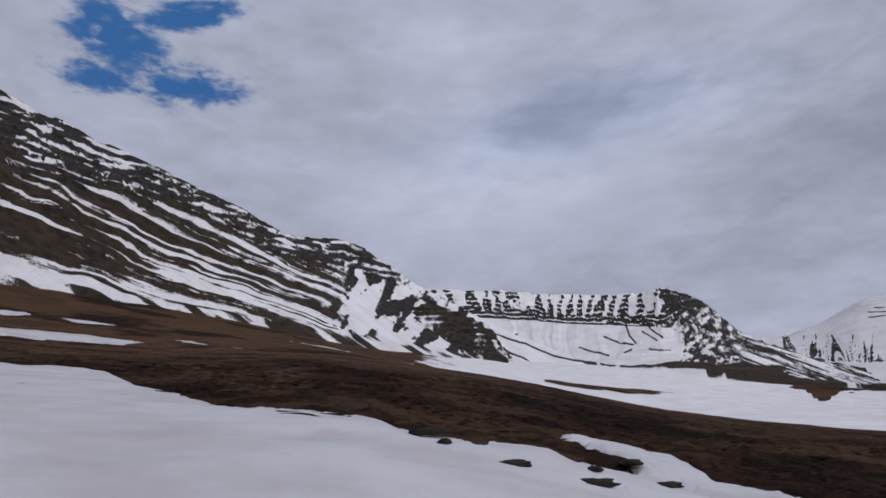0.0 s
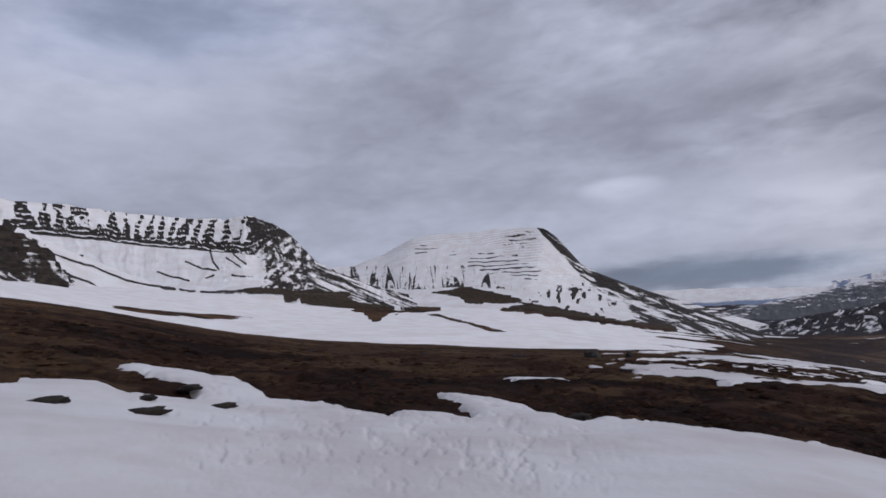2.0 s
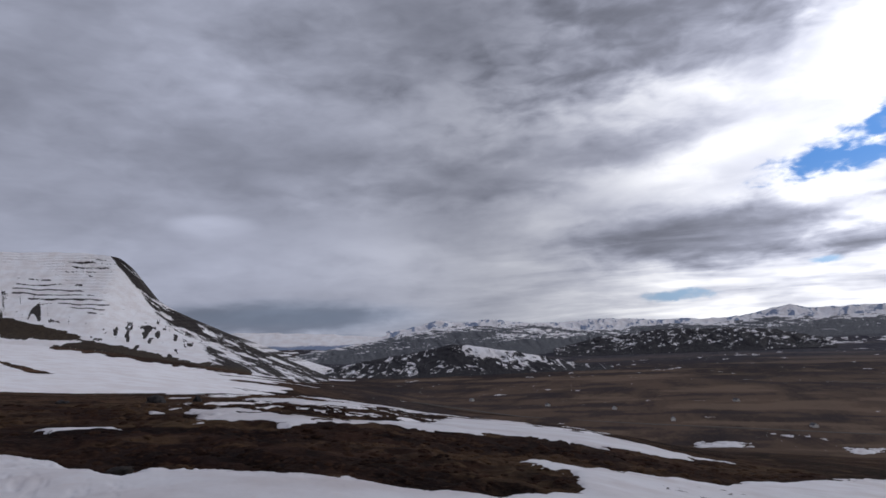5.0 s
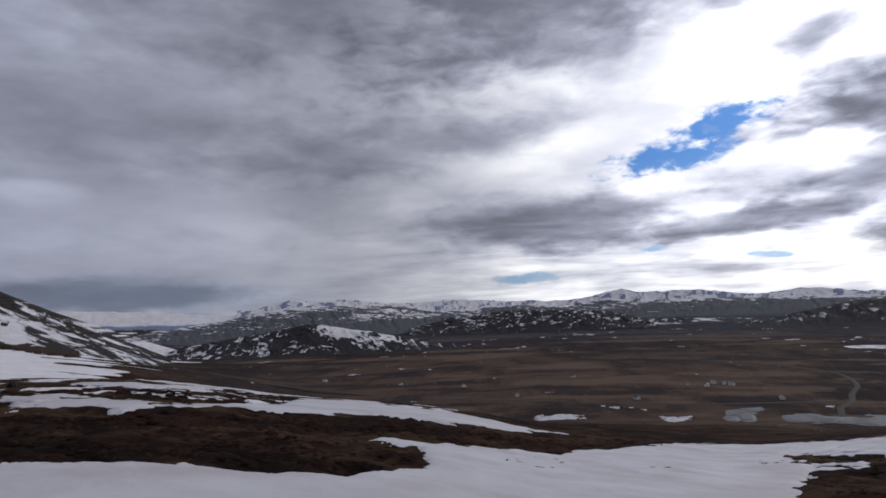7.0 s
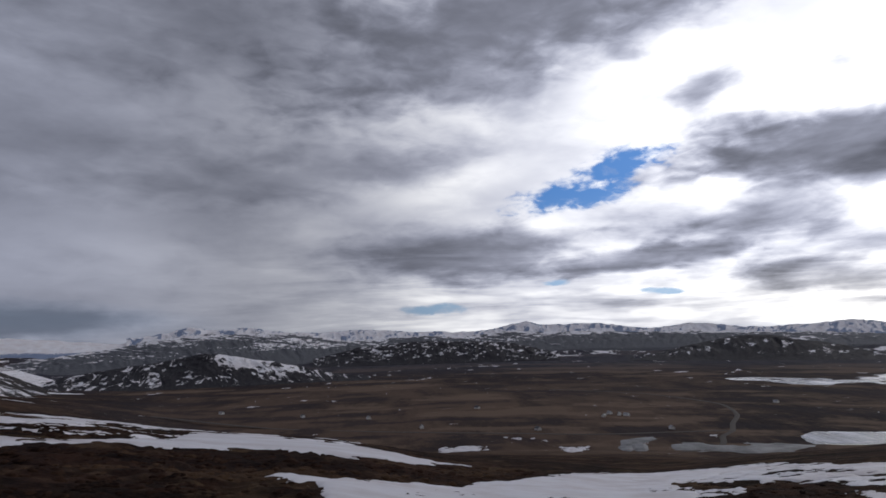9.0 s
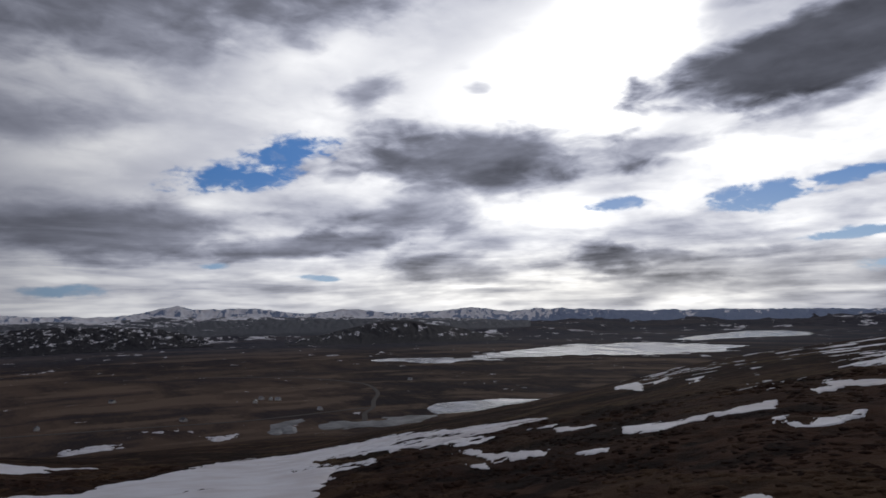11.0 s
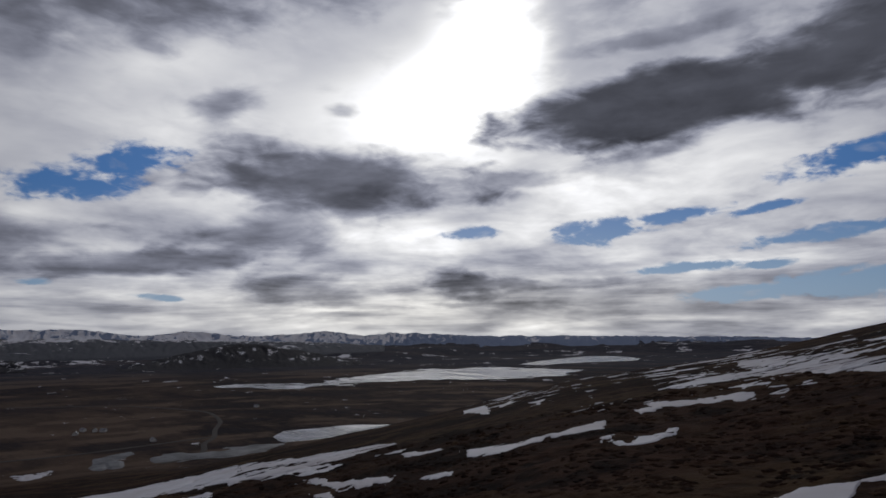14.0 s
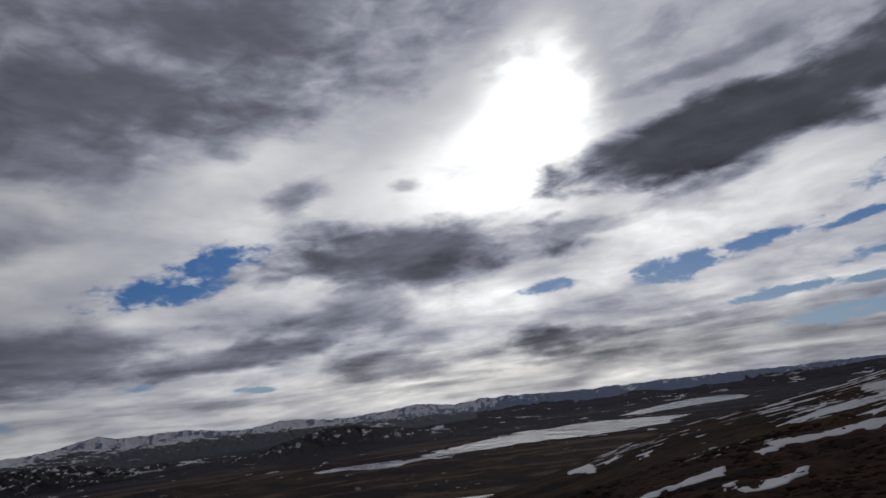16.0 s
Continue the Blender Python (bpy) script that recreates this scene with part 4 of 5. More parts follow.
mountain("table_mountain", "flat-topped snow-covered mountain with thin dark rock bands", (
    (20, 5.0, 3500), (24, 5.3, 3450), (28.6, 5.4, 3400), (31.2, 6.2, 3380), (33.4, 7.2, 3350), (39.6, 7.5, 3300), (44, 7.45, 3250), (46.1, 7.0, 3200), (48.2, 4.1, 3100), (53, 1.1, 2900), (57.9, -1.2, 2650), (62, -3.1, 2350), (66, -4.9, 1800), (73, -7.6, 1300)),
    ((20, 3.2, 2750), (23.5, 2.9, 2700), (27, 2.4, 2650), (30, 1.9, 2600), (32.5, 1.7, 2550), (38.5, 1.2, 2450), (42.5, 0.4, 2350), (45, -0.2, 2250), (48.5, -1.3, 2050), (52, -2.4, 1800), (56, -3.5, 1550), (60, -4.4, 1350), (66, -6.1, 1150), (72, -8.6, 1000)),
    760, 200, 1.30, lambda s: 0.08 + 0.3 * step(s, 1200, 1500), 15.0, 1.6, table_top, seed=15, jag=4.0, back=420.0)

mountain("rock_outcrop", "dark craggy rock outcrop below the ridge's nose", (
    (-4.5, 9.4, 1330), (-2.3, 10.7, 1340), (0.5, 10.0, 1335), (2.6, 9.1, 1320), (4.2, 7.6, 1300), (5.4, 5.4, 1280)),
    ((-5.5, 7.6, 1250), (-2.7, 7.2, 1230), (-0.5, 6.5, 1220), (1.5, 5.9, 1215), (3.5, 5.4, 1215), (5.4, 5.0, 1215)),
    150, 60, 1.0, 0.6, 14.0, 12.0, outcrop_look, back=60.0, seed=23, jag=12.0)

# the country beyond the plain
mountain("hill", "low dark hill streaked with snow on the plain", (
    (60, -3.7, 2450), (64.8, -2.6, 2400), (69, -2.1, 2330), (72, -1.7, 2300), (73.9, -1.3, 2280), (76, -1.6, 2270), (79.1, -2.1, 2270), (83.1, -3.1, 2280), (88, -3.9, 2300)),
    ((60, -4.3, 2050), (64, -4.3, 2050), (68, -4.2, 2040), (71, -4.2, 2040), (73.5, -4.2, 2040), (76, -4.2, 2040), (79, -4.2, 2050), (83, -4.2, 2060), (88, -4.2, 2070)),
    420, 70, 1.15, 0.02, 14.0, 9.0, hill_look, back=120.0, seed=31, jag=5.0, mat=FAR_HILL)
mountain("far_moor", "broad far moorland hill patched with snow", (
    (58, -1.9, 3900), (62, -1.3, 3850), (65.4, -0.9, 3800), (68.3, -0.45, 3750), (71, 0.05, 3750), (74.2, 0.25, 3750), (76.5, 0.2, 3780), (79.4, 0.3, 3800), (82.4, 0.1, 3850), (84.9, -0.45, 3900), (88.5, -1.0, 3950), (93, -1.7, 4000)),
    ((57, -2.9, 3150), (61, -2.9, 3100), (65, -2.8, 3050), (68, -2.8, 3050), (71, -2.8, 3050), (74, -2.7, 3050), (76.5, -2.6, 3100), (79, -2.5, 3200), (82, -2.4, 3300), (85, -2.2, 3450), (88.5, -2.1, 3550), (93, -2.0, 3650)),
    620, 130, 1.0, 0.02, 14.0, 9.0, moor_look, back=200.0, seed=37, jag=6.0, mat=HAZY_MOOR)
mountain("far_knolls", "low dark knolls streaked with snow behind the plain", (
    (83, -2.2, 3350), (85, -1.7, 3320), (87, -1.3, 3300), (89.5, -1.1, 3280), (92.1, -0.85, 3260), (95.2, -0.95, 3250), (97.7, -0.95, 3250), (100.2, -1.2, 3260), (102.7, -1.7, 3280), (105, -2.3, 3300)),
    ((83, -2.9, 2980), (85, -2.9, 2960), (87.3, -2.9, 2950), (89.5, -2.9, 2940), (92, -2.9, 2940), (95, -2.9, 2940), (97.5, -2.9, 2940), (100, -2.85, 2950), (102.5, -2.8, 2980), (105, -2.8, 3000)),
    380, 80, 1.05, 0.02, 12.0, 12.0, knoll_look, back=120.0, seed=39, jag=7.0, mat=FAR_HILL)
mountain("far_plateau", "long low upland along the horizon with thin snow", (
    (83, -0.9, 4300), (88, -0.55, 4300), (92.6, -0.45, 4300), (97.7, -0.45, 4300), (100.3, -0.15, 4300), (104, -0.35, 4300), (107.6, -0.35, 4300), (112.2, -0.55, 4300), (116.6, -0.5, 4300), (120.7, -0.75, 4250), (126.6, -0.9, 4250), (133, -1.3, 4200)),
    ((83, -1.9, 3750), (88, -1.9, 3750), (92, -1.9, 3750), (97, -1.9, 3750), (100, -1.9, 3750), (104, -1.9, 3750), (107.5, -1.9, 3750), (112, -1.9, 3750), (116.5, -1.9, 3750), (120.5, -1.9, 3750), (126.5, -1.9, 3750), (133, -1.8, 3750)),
    560, 70, 1.0, 0.02, 14.0, 8.0, moor_look, back=200.0, seed=43, jag=7.0, mat=HAZY_MOOR)
mountain("dark_hill", "dark heathery hill with a few snow streaks", (
    (111, -2.7, 3300), (115.3, -1.9, 3250), (118, -1.3, 3220), (120.1, -1.0, 3200), (122.4, -1.1, 3200), (126.7, -1.9, 3200), (131, -2.7, 3200)),
    ((111, -3.0, 2850), (115, -3.05, 2830), (118, -3.1, 2800), (120, -3.1, 2800), (122.4, -3.1, 2800), (126.5, -3.1, 2800), (131, -3.0, 2850)),
    240, 60, 1.1, 0.02, 12.0, 9.0, dark_hill_look, back=150.0, seed=41, jag=6.0, mat=FAR_HILL)
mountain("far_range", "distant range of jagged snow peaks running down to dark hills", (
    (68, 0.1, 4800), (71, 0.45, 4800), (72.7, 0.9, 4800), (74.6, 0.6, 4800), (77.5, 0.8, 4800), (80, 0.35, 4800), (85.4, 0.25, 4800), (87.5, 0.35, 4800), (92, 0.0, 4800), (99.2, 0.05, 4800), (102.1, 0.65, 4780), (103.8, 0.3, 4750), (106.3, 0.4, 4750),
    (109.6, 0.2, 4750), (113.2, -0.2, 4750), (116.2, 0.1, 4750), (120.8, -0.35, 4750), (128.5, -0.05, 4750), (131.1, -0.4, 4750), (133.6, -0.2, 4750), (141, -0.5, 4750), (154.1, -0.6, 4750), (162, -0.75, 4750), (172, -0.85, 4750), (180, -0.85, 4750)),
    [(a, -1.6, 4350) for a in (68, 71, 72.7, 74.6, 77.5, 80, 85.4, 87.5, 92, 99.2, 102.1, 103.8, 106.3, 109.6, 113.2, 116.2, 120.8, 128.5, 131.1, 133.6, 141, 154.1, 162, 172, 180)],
    1100, 40, 1.1, 0.05, 14.0, 14.0, peaks_look, back=80.0, seed=47, jag=11.0, mat=FAR_HAZY)
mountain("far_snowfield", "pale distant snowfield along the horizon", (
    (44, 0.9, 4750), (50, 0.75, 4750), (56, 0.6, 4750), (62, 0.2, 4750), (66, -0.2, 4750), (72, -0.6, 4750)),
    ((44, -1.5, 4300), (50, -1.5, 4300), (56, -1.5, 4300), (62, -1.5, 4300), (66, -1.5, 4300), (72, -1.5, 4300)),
    200, 40, 1.0, 0.1, 14.0, 4.0, snowfield_look, back=80.0, seed=53, jag=9.0, mat=FAR_HAZY)

# ---- lying snow on the near slopes, water and ice on the plain ----


LOG_STEP = 9.0
LAID = []
G_LOG = np.log(G_R)


def ground_at(az, lr, drape=0.0):
    """Height of the ground sheet between its own points; drape: how far the snow follows the turf hummocks."""
    i = np.clip((az - G_AZ[0]) / 0.3, 0, 759)
    j = np.clip((lr - G_LOG[0]) / (G_LOG[1] - G_LOG[0]), 0, len(G_R) - 2)
    i0, j0 = i.astype(int), j.astype(int)
    a, b = i - i0, j - j0
    g = GZ_SMOOTH * (1 - drape) + GZ * drape
    return (g[j0, i0] * (1 - a) + g[j0, i0 + 1] * a) * (1 - b) + (g[j0 + 1, i0] * (1 - a) + g[j0 + 1, i0 + 1] * a) * b


def snow_patch(label, outline, thick, mat=SLOPE_SNOW, fine=0.13, ragged=1.1, seed=0, name="snow_patch", drape=0.0, lift=0.10, holes=0.0, scatter=None, inset=None):
    """A sheet of old snow that thins out into the ground along a ragged outline of bearings and distances.
    holes: how much turf shows through; scatter: only that share of streaks inside the outline."""
    ring = [(a, math.log(r) * LOG_STEP) for a, r in outline]
    if scatter is None:
        LAID.append(ring)
    a0, a1 = min(p[0] for p in ring) - 1.2, max(p[0] for p in ring) + 1.2
    w0, w1 = min(p[1] for p in ring) - 1.2, max(p[1] for p in ring) + 1.2
    u, w = np.meshgrid(np.arange(a0, min(a1, 179.9), fine), np.arange(w0, w1, fine * 0.45))
    shape = inside(u, w, ring)
    r = np.exp(w / LOG_STEP)
    field = shape - (0.1 if inset is None else inset) + ragged * (layers(u / 2.2, w / 0.6, 5, 200 + seed, 0.65) if inset is None else layers(u / 1.1, w / 0.3, 4, 200 + seed, 0.6))
    if holes:
        field = np.minimum(field, 0.55 - holes * np.clip(layers(u / 3.2, w / 0.36 - u / 6.0, 4, 240 + seed, 0.6) - 0.08, 0, 1) * 6.0)
    if scatter is not None:
        field = np.minimum(np.clip(shape * 0.25, -1, 0.4), (layers(u / 2.4, w / 0.36 - u / 6.0, 4, 260 + seed, 0.6) - scatter) * 3.0)
    field = np.clip(field, -1.0, 1.6)
    z = ground_at(u, w / LOG_STEP, drape) + lift + thick * np.where(field > 0, 1 - np.exp(-2.2 * field), 2.2 * field) - 0.30 * np.clip(-field, 0, 1) + 0.004 * layers(u / 0.7, w / 0.35, 3, 300 + seed) * (field > 0)
    if mat is NEAR_SNOW:
        trod = step(u, 8, 16) * (1 - step(u, 40, 56)) * step(w, 16, 19)
        z = z - 0.05 * trod * np.clip(layers(u / 0.9, w / 0.7, 3, 320) - 0.1, 0, 1) * (field > 0.2)
    ob = sheet(name, polar(u, r, z), mat)
    return tagged(ob, label, "snow patch", "snow patches on the heath", kind="stuff")


snow_patch("wide old snowfield with footprints and dusty streaks", (
    (-48, 44), (-35.6, 43.4), (-32, 43.6), (-28.4, 41), (-25.3, 25), (-19.3, 19), (-13.7, 17.3), (-7.9, 16.4), (-2.6, 13.8), (2.3, 14.2), (8.0, 15.2), (10.3, 13.5), (14.6, 14.4), (12.2, 17.3), (8.9, 20.0),
    (14.2, 21.3), (18.1, 20.6), (21.0, 15.9), (24.9, 15.0), (29.3, 13.8), (32.8, 14.4), (37.6, 13.6), (35.7, 17.2), (33.9, 20.8), (39.6, 19.0), (44.8, 15.2), (47.0, 13.4), (49.1, 15.2), (56, 13.6), (63.4, 12.9), (70.7, 12.9),
    (77, 13.4), (82.0, 15.3), (83.8, 15.9), (83.4, 19.3), (79.3, 23.4), (80, 24.9), (84.5, 24.9), (90.6, 27.0), (95.6, 30.4), (100.6, 41.7), (103, 52), (108.3, 68), (112.6, 80), (118.0, 75), (116, 46),
    (113.6, 42.3), (115.7, 30.1), (114.7, 25.2), (115.1, 19), (104, 9), (90, 3.5), (70, 1.6), (20, 0.9), (-20, 0.9), (-60, 1.8), (-75, 6), (-70, 22), (-60, 38)), 0.16, NEAR_SNOW, 0.14, 0.55, 1)
snow_patch("long snow drift below a heath bank", ((57.6, 42.5), (64.1, 38.2), (72, 60), (73.4, 118), (78, 150), (81.8, 95), (85.8, 100), (91.7, 82), (96.4, 68), (90.7, 53.2), (84.7, 49.8), (77, 42.7), (72, 38.2), (61.1, 29.8), (57.6, 31.5), (52, 33), (52, 38)), 0.18, seed=2)
snow_patch("thin snow streak on brown heath", ((56, 100), (61.8, 92), (66.5, 114), (64.9, 76), (59.7, 70), (56, 80)), 0.18, seed=3)
snow_patch("small snow patch on brown heath", ((48.5, 47.5), (55.4, 51.1), (57, 44.5), (53.4, 40.1)), 0.18, seed=4)
snow_patch("small snow fleck on dark heath", ((41, 30), (46, 30.5), (47, 28.3), (42, 27.8)), 0.10, seed=20, ragged=0.35)
snow_patch("small snow patch on brown heath", ((60, 155), (68, 170), (72, 150), (66, 132)), 0.3, seed=21)
# the slope towards the sun: one long snowfield, then streaks that follow its folds
DRAPED = {"drape": 0.9, "lift": 0.03}
snow_patch("broad snowfield in a hollow of the slope", (
    (104, 60), (108.7, 78), (112.4, 84), (117.0, 92), (120.5, 88), (123.1, 73), (125.8, 62), (129.7, 57.1), (134.7, 45.4), (131.9, 44.4), (129.9, 37.5), (126.3, 40.5), (127.0, 36.5), (129.9, 33.2), (126.6, 30.6),
    (123.6, 34.7), (121.0, 37.7), (117.7, 39.2), (115.4, 42.5), (113.1, 43.6), (110, 45), (106.4, 50)), 0.05, seed=5, ragged=0.5, holes=0.9, **DRAPED)
snow_patch("snow tongue on the dark slope", ((106.4, 46), (112.7, 38), (117.8, 34.5), (119.2, 29.5), (115.9, 28), (112.7, 24), (106, 24)), 0.05, seed=6, ragged=0.6, holes=0.5, **DRAPED)
STREAKS = (
    ((131.5, 34.1), (133.7, 36.0), (136.0, 35.0), (134.5, 33.0)), ((125.0, 28.2), (127.4, 27.8), (131.0, 21.9), (134.6, 20.3), (131.9, 19.2), (129.1, 19.8), (126.9, 26)), ((126.6, 20.0), (128.6, 20.2), (128.8, 18.0)),
    ((171.5, 100), (173.8, 98), (175.9, 61), (174.0, 60)), ((175.4, 48), (178.3, 46), (178.3, 35.2), (176.2, 37.8)), ((173.4, 39.2), (175.3, 39.2), (176.0, 33.5), (174.4, 33.2)), ((176.2, 16.9), (178.3, 17.3), (178.3, 16.3)),
    ((134.3, 32.5), (138.1, 31.9), (138.2, 25.9), (135.0, 27.7)), ((136.0, 18.8), (139.1, 17.3), (139.0, 16.4), (136.3, 17.5)), ((130.5, 20.4), (134.0, 20.2), (134.1, 18.9), (130.5, 19.2)),
)
HILLSIDE_STREAKS = (
    ((140.0, 170), (142.0, 175), (142.5, 87.4), (142.6, 71.4), (141.4, 78.5), (140.7, 100), (139.9, 110)), ((143.0, 106.8), (144.4, 140), (144.5, 92.7), (143.2, 82.5)), ((145.8, 55.4), (146.6, 78), (147.2, 65.5), (146.0, 51.8)),
    ((139.6, 24.2), (143.2, 23.4), (145.7, 23.6), (148.7, 23.2), (152.2, 24.4), (152.3, 22.3), (149.7, 21.0), (147.7, 21.6), (145.7, 21.8), (143.1, 20.0), (140.3, 21.8)), ((152.6, 17.1), (155.0, 17.8), (157.9, 18.2), (157.9, 17.2), (156.0, 16.3), (153.1, 15.9)),
    ((154.7, 28.8), (157.0, 30), (157.1, 27.8), (155.1, 26.6)), ((151.4, 17.8), (152.9, 19.2), (152.6, 17.2), (151.6, 17.0)), ((155.6, 32.4), (159.4, 30.6), (162.5, 30.0), (164.0, 29.6), (164.0, 26.6), (160.3, 26.8), (156.1, 29.0)), ((162.5, 36.4), (165.1, 35), (165.3, 31.4), (163.0, 31.4)),
)
for k, ring in enumerate(STREAKS + HILLSIDE_STREAKS):
    snow_patch("thin snow streak on brown heath", ring, 0.02, seed=60 + k, ragged=0.45, fine=0.07, drape=1.0, lift=0.03, inset=0.22)
snow_patch("long snowfield along the hillside", (
    (156.4, 45.5), (160.2, 63), (163.9, 60), (162.8, 120), (165.8, 110), (168.6, 66), (170.8, 66), (171.8, 54), (170.6, 47), (173.9, 33.5), (178.4, 32.2), (178.4, 27.0), (175.1, 29.0), (172.8, 28.8), (170.2, 30.2), (166.8, 41), (163.9, 47.5), (160.2, 46)), 0.04, seed=12, ragged=0.6, holes=1.4, **DRAPED)
snow_patch("thin snow streaks scattered along the folds of the hillside", ((148, 34), (152, 60), (158, 100), (168, 120), (178, 90), (178, 30), (166, 26), (156, 28)), 0.03, seed=14, scatter=0.46, drape=1.0, lift=0.02)
snow_patch("thin snow streaks scattered on the brown slope", ((50, 52), (58, 100), (66, 150), (80, 150), (84, 100), (70, 60), (56, 42)), 0.03, seed=15, scatter=0.40, drape=1.0, lift=0.02)
snow_patch("small snow remnant among grass", ((147.3, 7.6), (148.2, 9.2), (149.5, 9.3), (150.6, 9.0), (152.4, 7.8), (150, 6.8)), 0.01, NEAR_SNOW, 0.08, 0.45, 17, drape=0.95, lift=0.02)
snow_patch("melting snow patch with bare turf islands", (
    (155.0, 8.0), (159.6, 8.4), (163.3, 8.8), (165.7, 9.4), (169.6, 9.5), (168.7, 8.6), (168.1, 8.1), (171.3, 7.5), (175.4, 7.45), (176.4, 7.8), (178.6, 7.6), (178.6, 7.1), (175.3, 6.9), (172.0, 6.8), (170.4, 6.7),
    (172.4, 6.0), (175, 5.2), (165, 5.0), (158.2, 6.9), (159.6, 7.3), (158.3, 7.8)), 0.02, NEAR_SNOW, 0.08, 0.28, 18, drape=0.95, lift=0.02, holes=0.22)
snow_patch("thin snow rim along a turf bank", ((169.3, 9.5), (172.3, 9.8), (175.3, 9.5), (178.6, 9.1), (178.6, 8.6), (174.8, 8.9), (171.5, 9.3)), 0.02, NEAR_SNOW, 0.08, 0.3, 19, drape=0.95, lift=0.02)
for k, ring in enumerate((
        ((-46, 215), (-35.8, 200), (-28.2, 217), (-25.5, 244), (-32.2, 258), (-46, 262)), ((-24, 285), (-18, 246), (-22.7, 262)), ((-32.8, 345), (-26.5, 335), (-30.4, 320)),
        ((-14, 430), (-9.8, 400), (-5.4, 311), (-6.8, 330), (-10, 380)), ((-44, 330), (-36, 320), (-33, 345), (-44, 360)))):
    snow_patch("narrow snow streak on straw-coloured grass", ring, 0.8, seed=30 + k, ragged=0.4)


def flat_sheet(name, label, category, outline, mat, z, fine=0.25, seed=0, ragged=0.5, kind="structure", grain=2.4):
    """Water, ice or snow that lies level inside an outline of bearings and distances."""
    ring = [(a, math.log(r) * 24.0) for a, r in outline]
    us, ws = [p[0] for p in ring], [p[1] for p in ring]
    u, w = np.meshgrid(np.arange(min(us) - 1, max(us) + 1, fine), np.arange(min(ws) - 1, max(ws) + 1, fine))
    f = inside(u, w, ring) - 0.3 * ragged + ragged * layers(u / grain, w / (grain / 3.0), 4, 400 + seed, 0.6)
    height = z + np.where(f > 0, 0.4, 0.4 + 4.0 * np.clip(f, -1, 0))
    return tagged(sheet(name, polar(u, np.exp(w / 24.0), height), mat), label, category, kind=kind)


flat_sheet("water_lake", "long shallow lake gleaming under the bright sky", "lake", (
    (117.0, 1890), (120.9, 1960), (124.0, 1950), (126.3, 1915), (128.7, 2052), (133.6, 2342), (138.1, 2534), (143.0, 2606), (146.8, 2559), (150.9, 2360), (148.9, 2100), (142.9, 1915), (138.6, 1930), (135.6, 1915), (130.6, 1845), (126.3, 1740), (123.1, 1740), (119.6, 1820)), ICE, PLAIN_Z, seed=1, fine=0.14, ragged=1.6)
flat_sheet("water_pond", "small pale pond beside the fields", "pond", ((123.4, 964), (124.3, 1011), (130.1, 1050), (134, 1040), (130.6, 985), (128.6, 940), (124.3, 909)), ICE, PLAIN_Z, seed=2, ragged=0.2)
flat_sheet("water_inlet", "distant arm of the lake", "lake", ((149.5, 3480), (151.5, 3700), (158.5, 3420), (156, 3150), (153, 3060), (147, 2740), (145, 2790)), ICE, PLAIN_Z, seed=3, ragged=0.5, fine=0.15)
flat_sheet("water_marsh", "flooded grey marsh on the plain", "marsh", ((113.7, 875), (118, 888), (122.9, 895), (124.3, 899), (122.9, 852), (118.8, 838), (114.2, 830)), MARSH, PLAIN_Z, seed=4, ragged=0.9)
for k, ring in enumerate((
        ((109.9, 887), (112.4, 918), (112.6, 900), (110.3, 858)), ((110.0, 846), (110.6, 846), (110.8, 744), (110.1, 738)), ((110.9, 858), (111.6, 858), (112.1, 760), (111.3, 753)),
        ((94.2, 832), (97.9, 840), (98.0, 806), (94.6, 800)), ((96.8, 776), (100.4, 752), (99, 738), (97, 748)), ((104.9, 825), (106.7, 832), (106.6, 800), (105, 802)), ((106.4, 772), (109.8, 755), (109.2, 728), (107, 742)),
        ((77.5, 1450), (79, 1440), (79, 1425), (77.5, 1430)), ((69, 1430), (70.3, 1435), (70.2, 1415)), ((84.3, 1480), (85.5, 1480), (85.2, 1460)), ((99.6, 910), (102.4, 905), (101, 895)))):
    flat_sheet("field_snow", "snow left on a small field of the plain", "snow patch", ring, MARSH if k < 3 else SLOPE_SNOW, PLAIN_Z, 0.06, 10 + k, 0.22 if k < 3 else 0.9, "stuff", 2.4 if k < 3 else 0.8)

# ---- small things ----


def lump(seed, rx, ry, rz, cut=0.35, detail=3, rugged=0.22):
    """A weathered stone or turf lump with a flat sunk base."""
    bm = bmesh.new()
    bmesh.ops.create_icosphere(bm, subdivisions=detail, radius=1.0)
    for v in bm.verts:
        d = v.co.normalized()
        n = noise.fractal(d * 1.7 + Vector((seed * 3.1, 0, 0)), 0.9, 2.1, 4) + 0.5 * noise.noise(d * 4.3 + Vector((0, seed, 0)))
        v.co = d * (1.0 + rugged * n)
        v.co = Vector((v.co.x * rx, v.co.y * ry, max(v.co.z, -cut) * rz))
    for f in bm.faces:
        f.smooth = True
    return bm


def stand(ob, az, r, sink=0.0, turn=0.0):
    ob.location = at(az, r, -sink)
    ob.rotation_euler = (0, 0, radians(turn))
    return ob


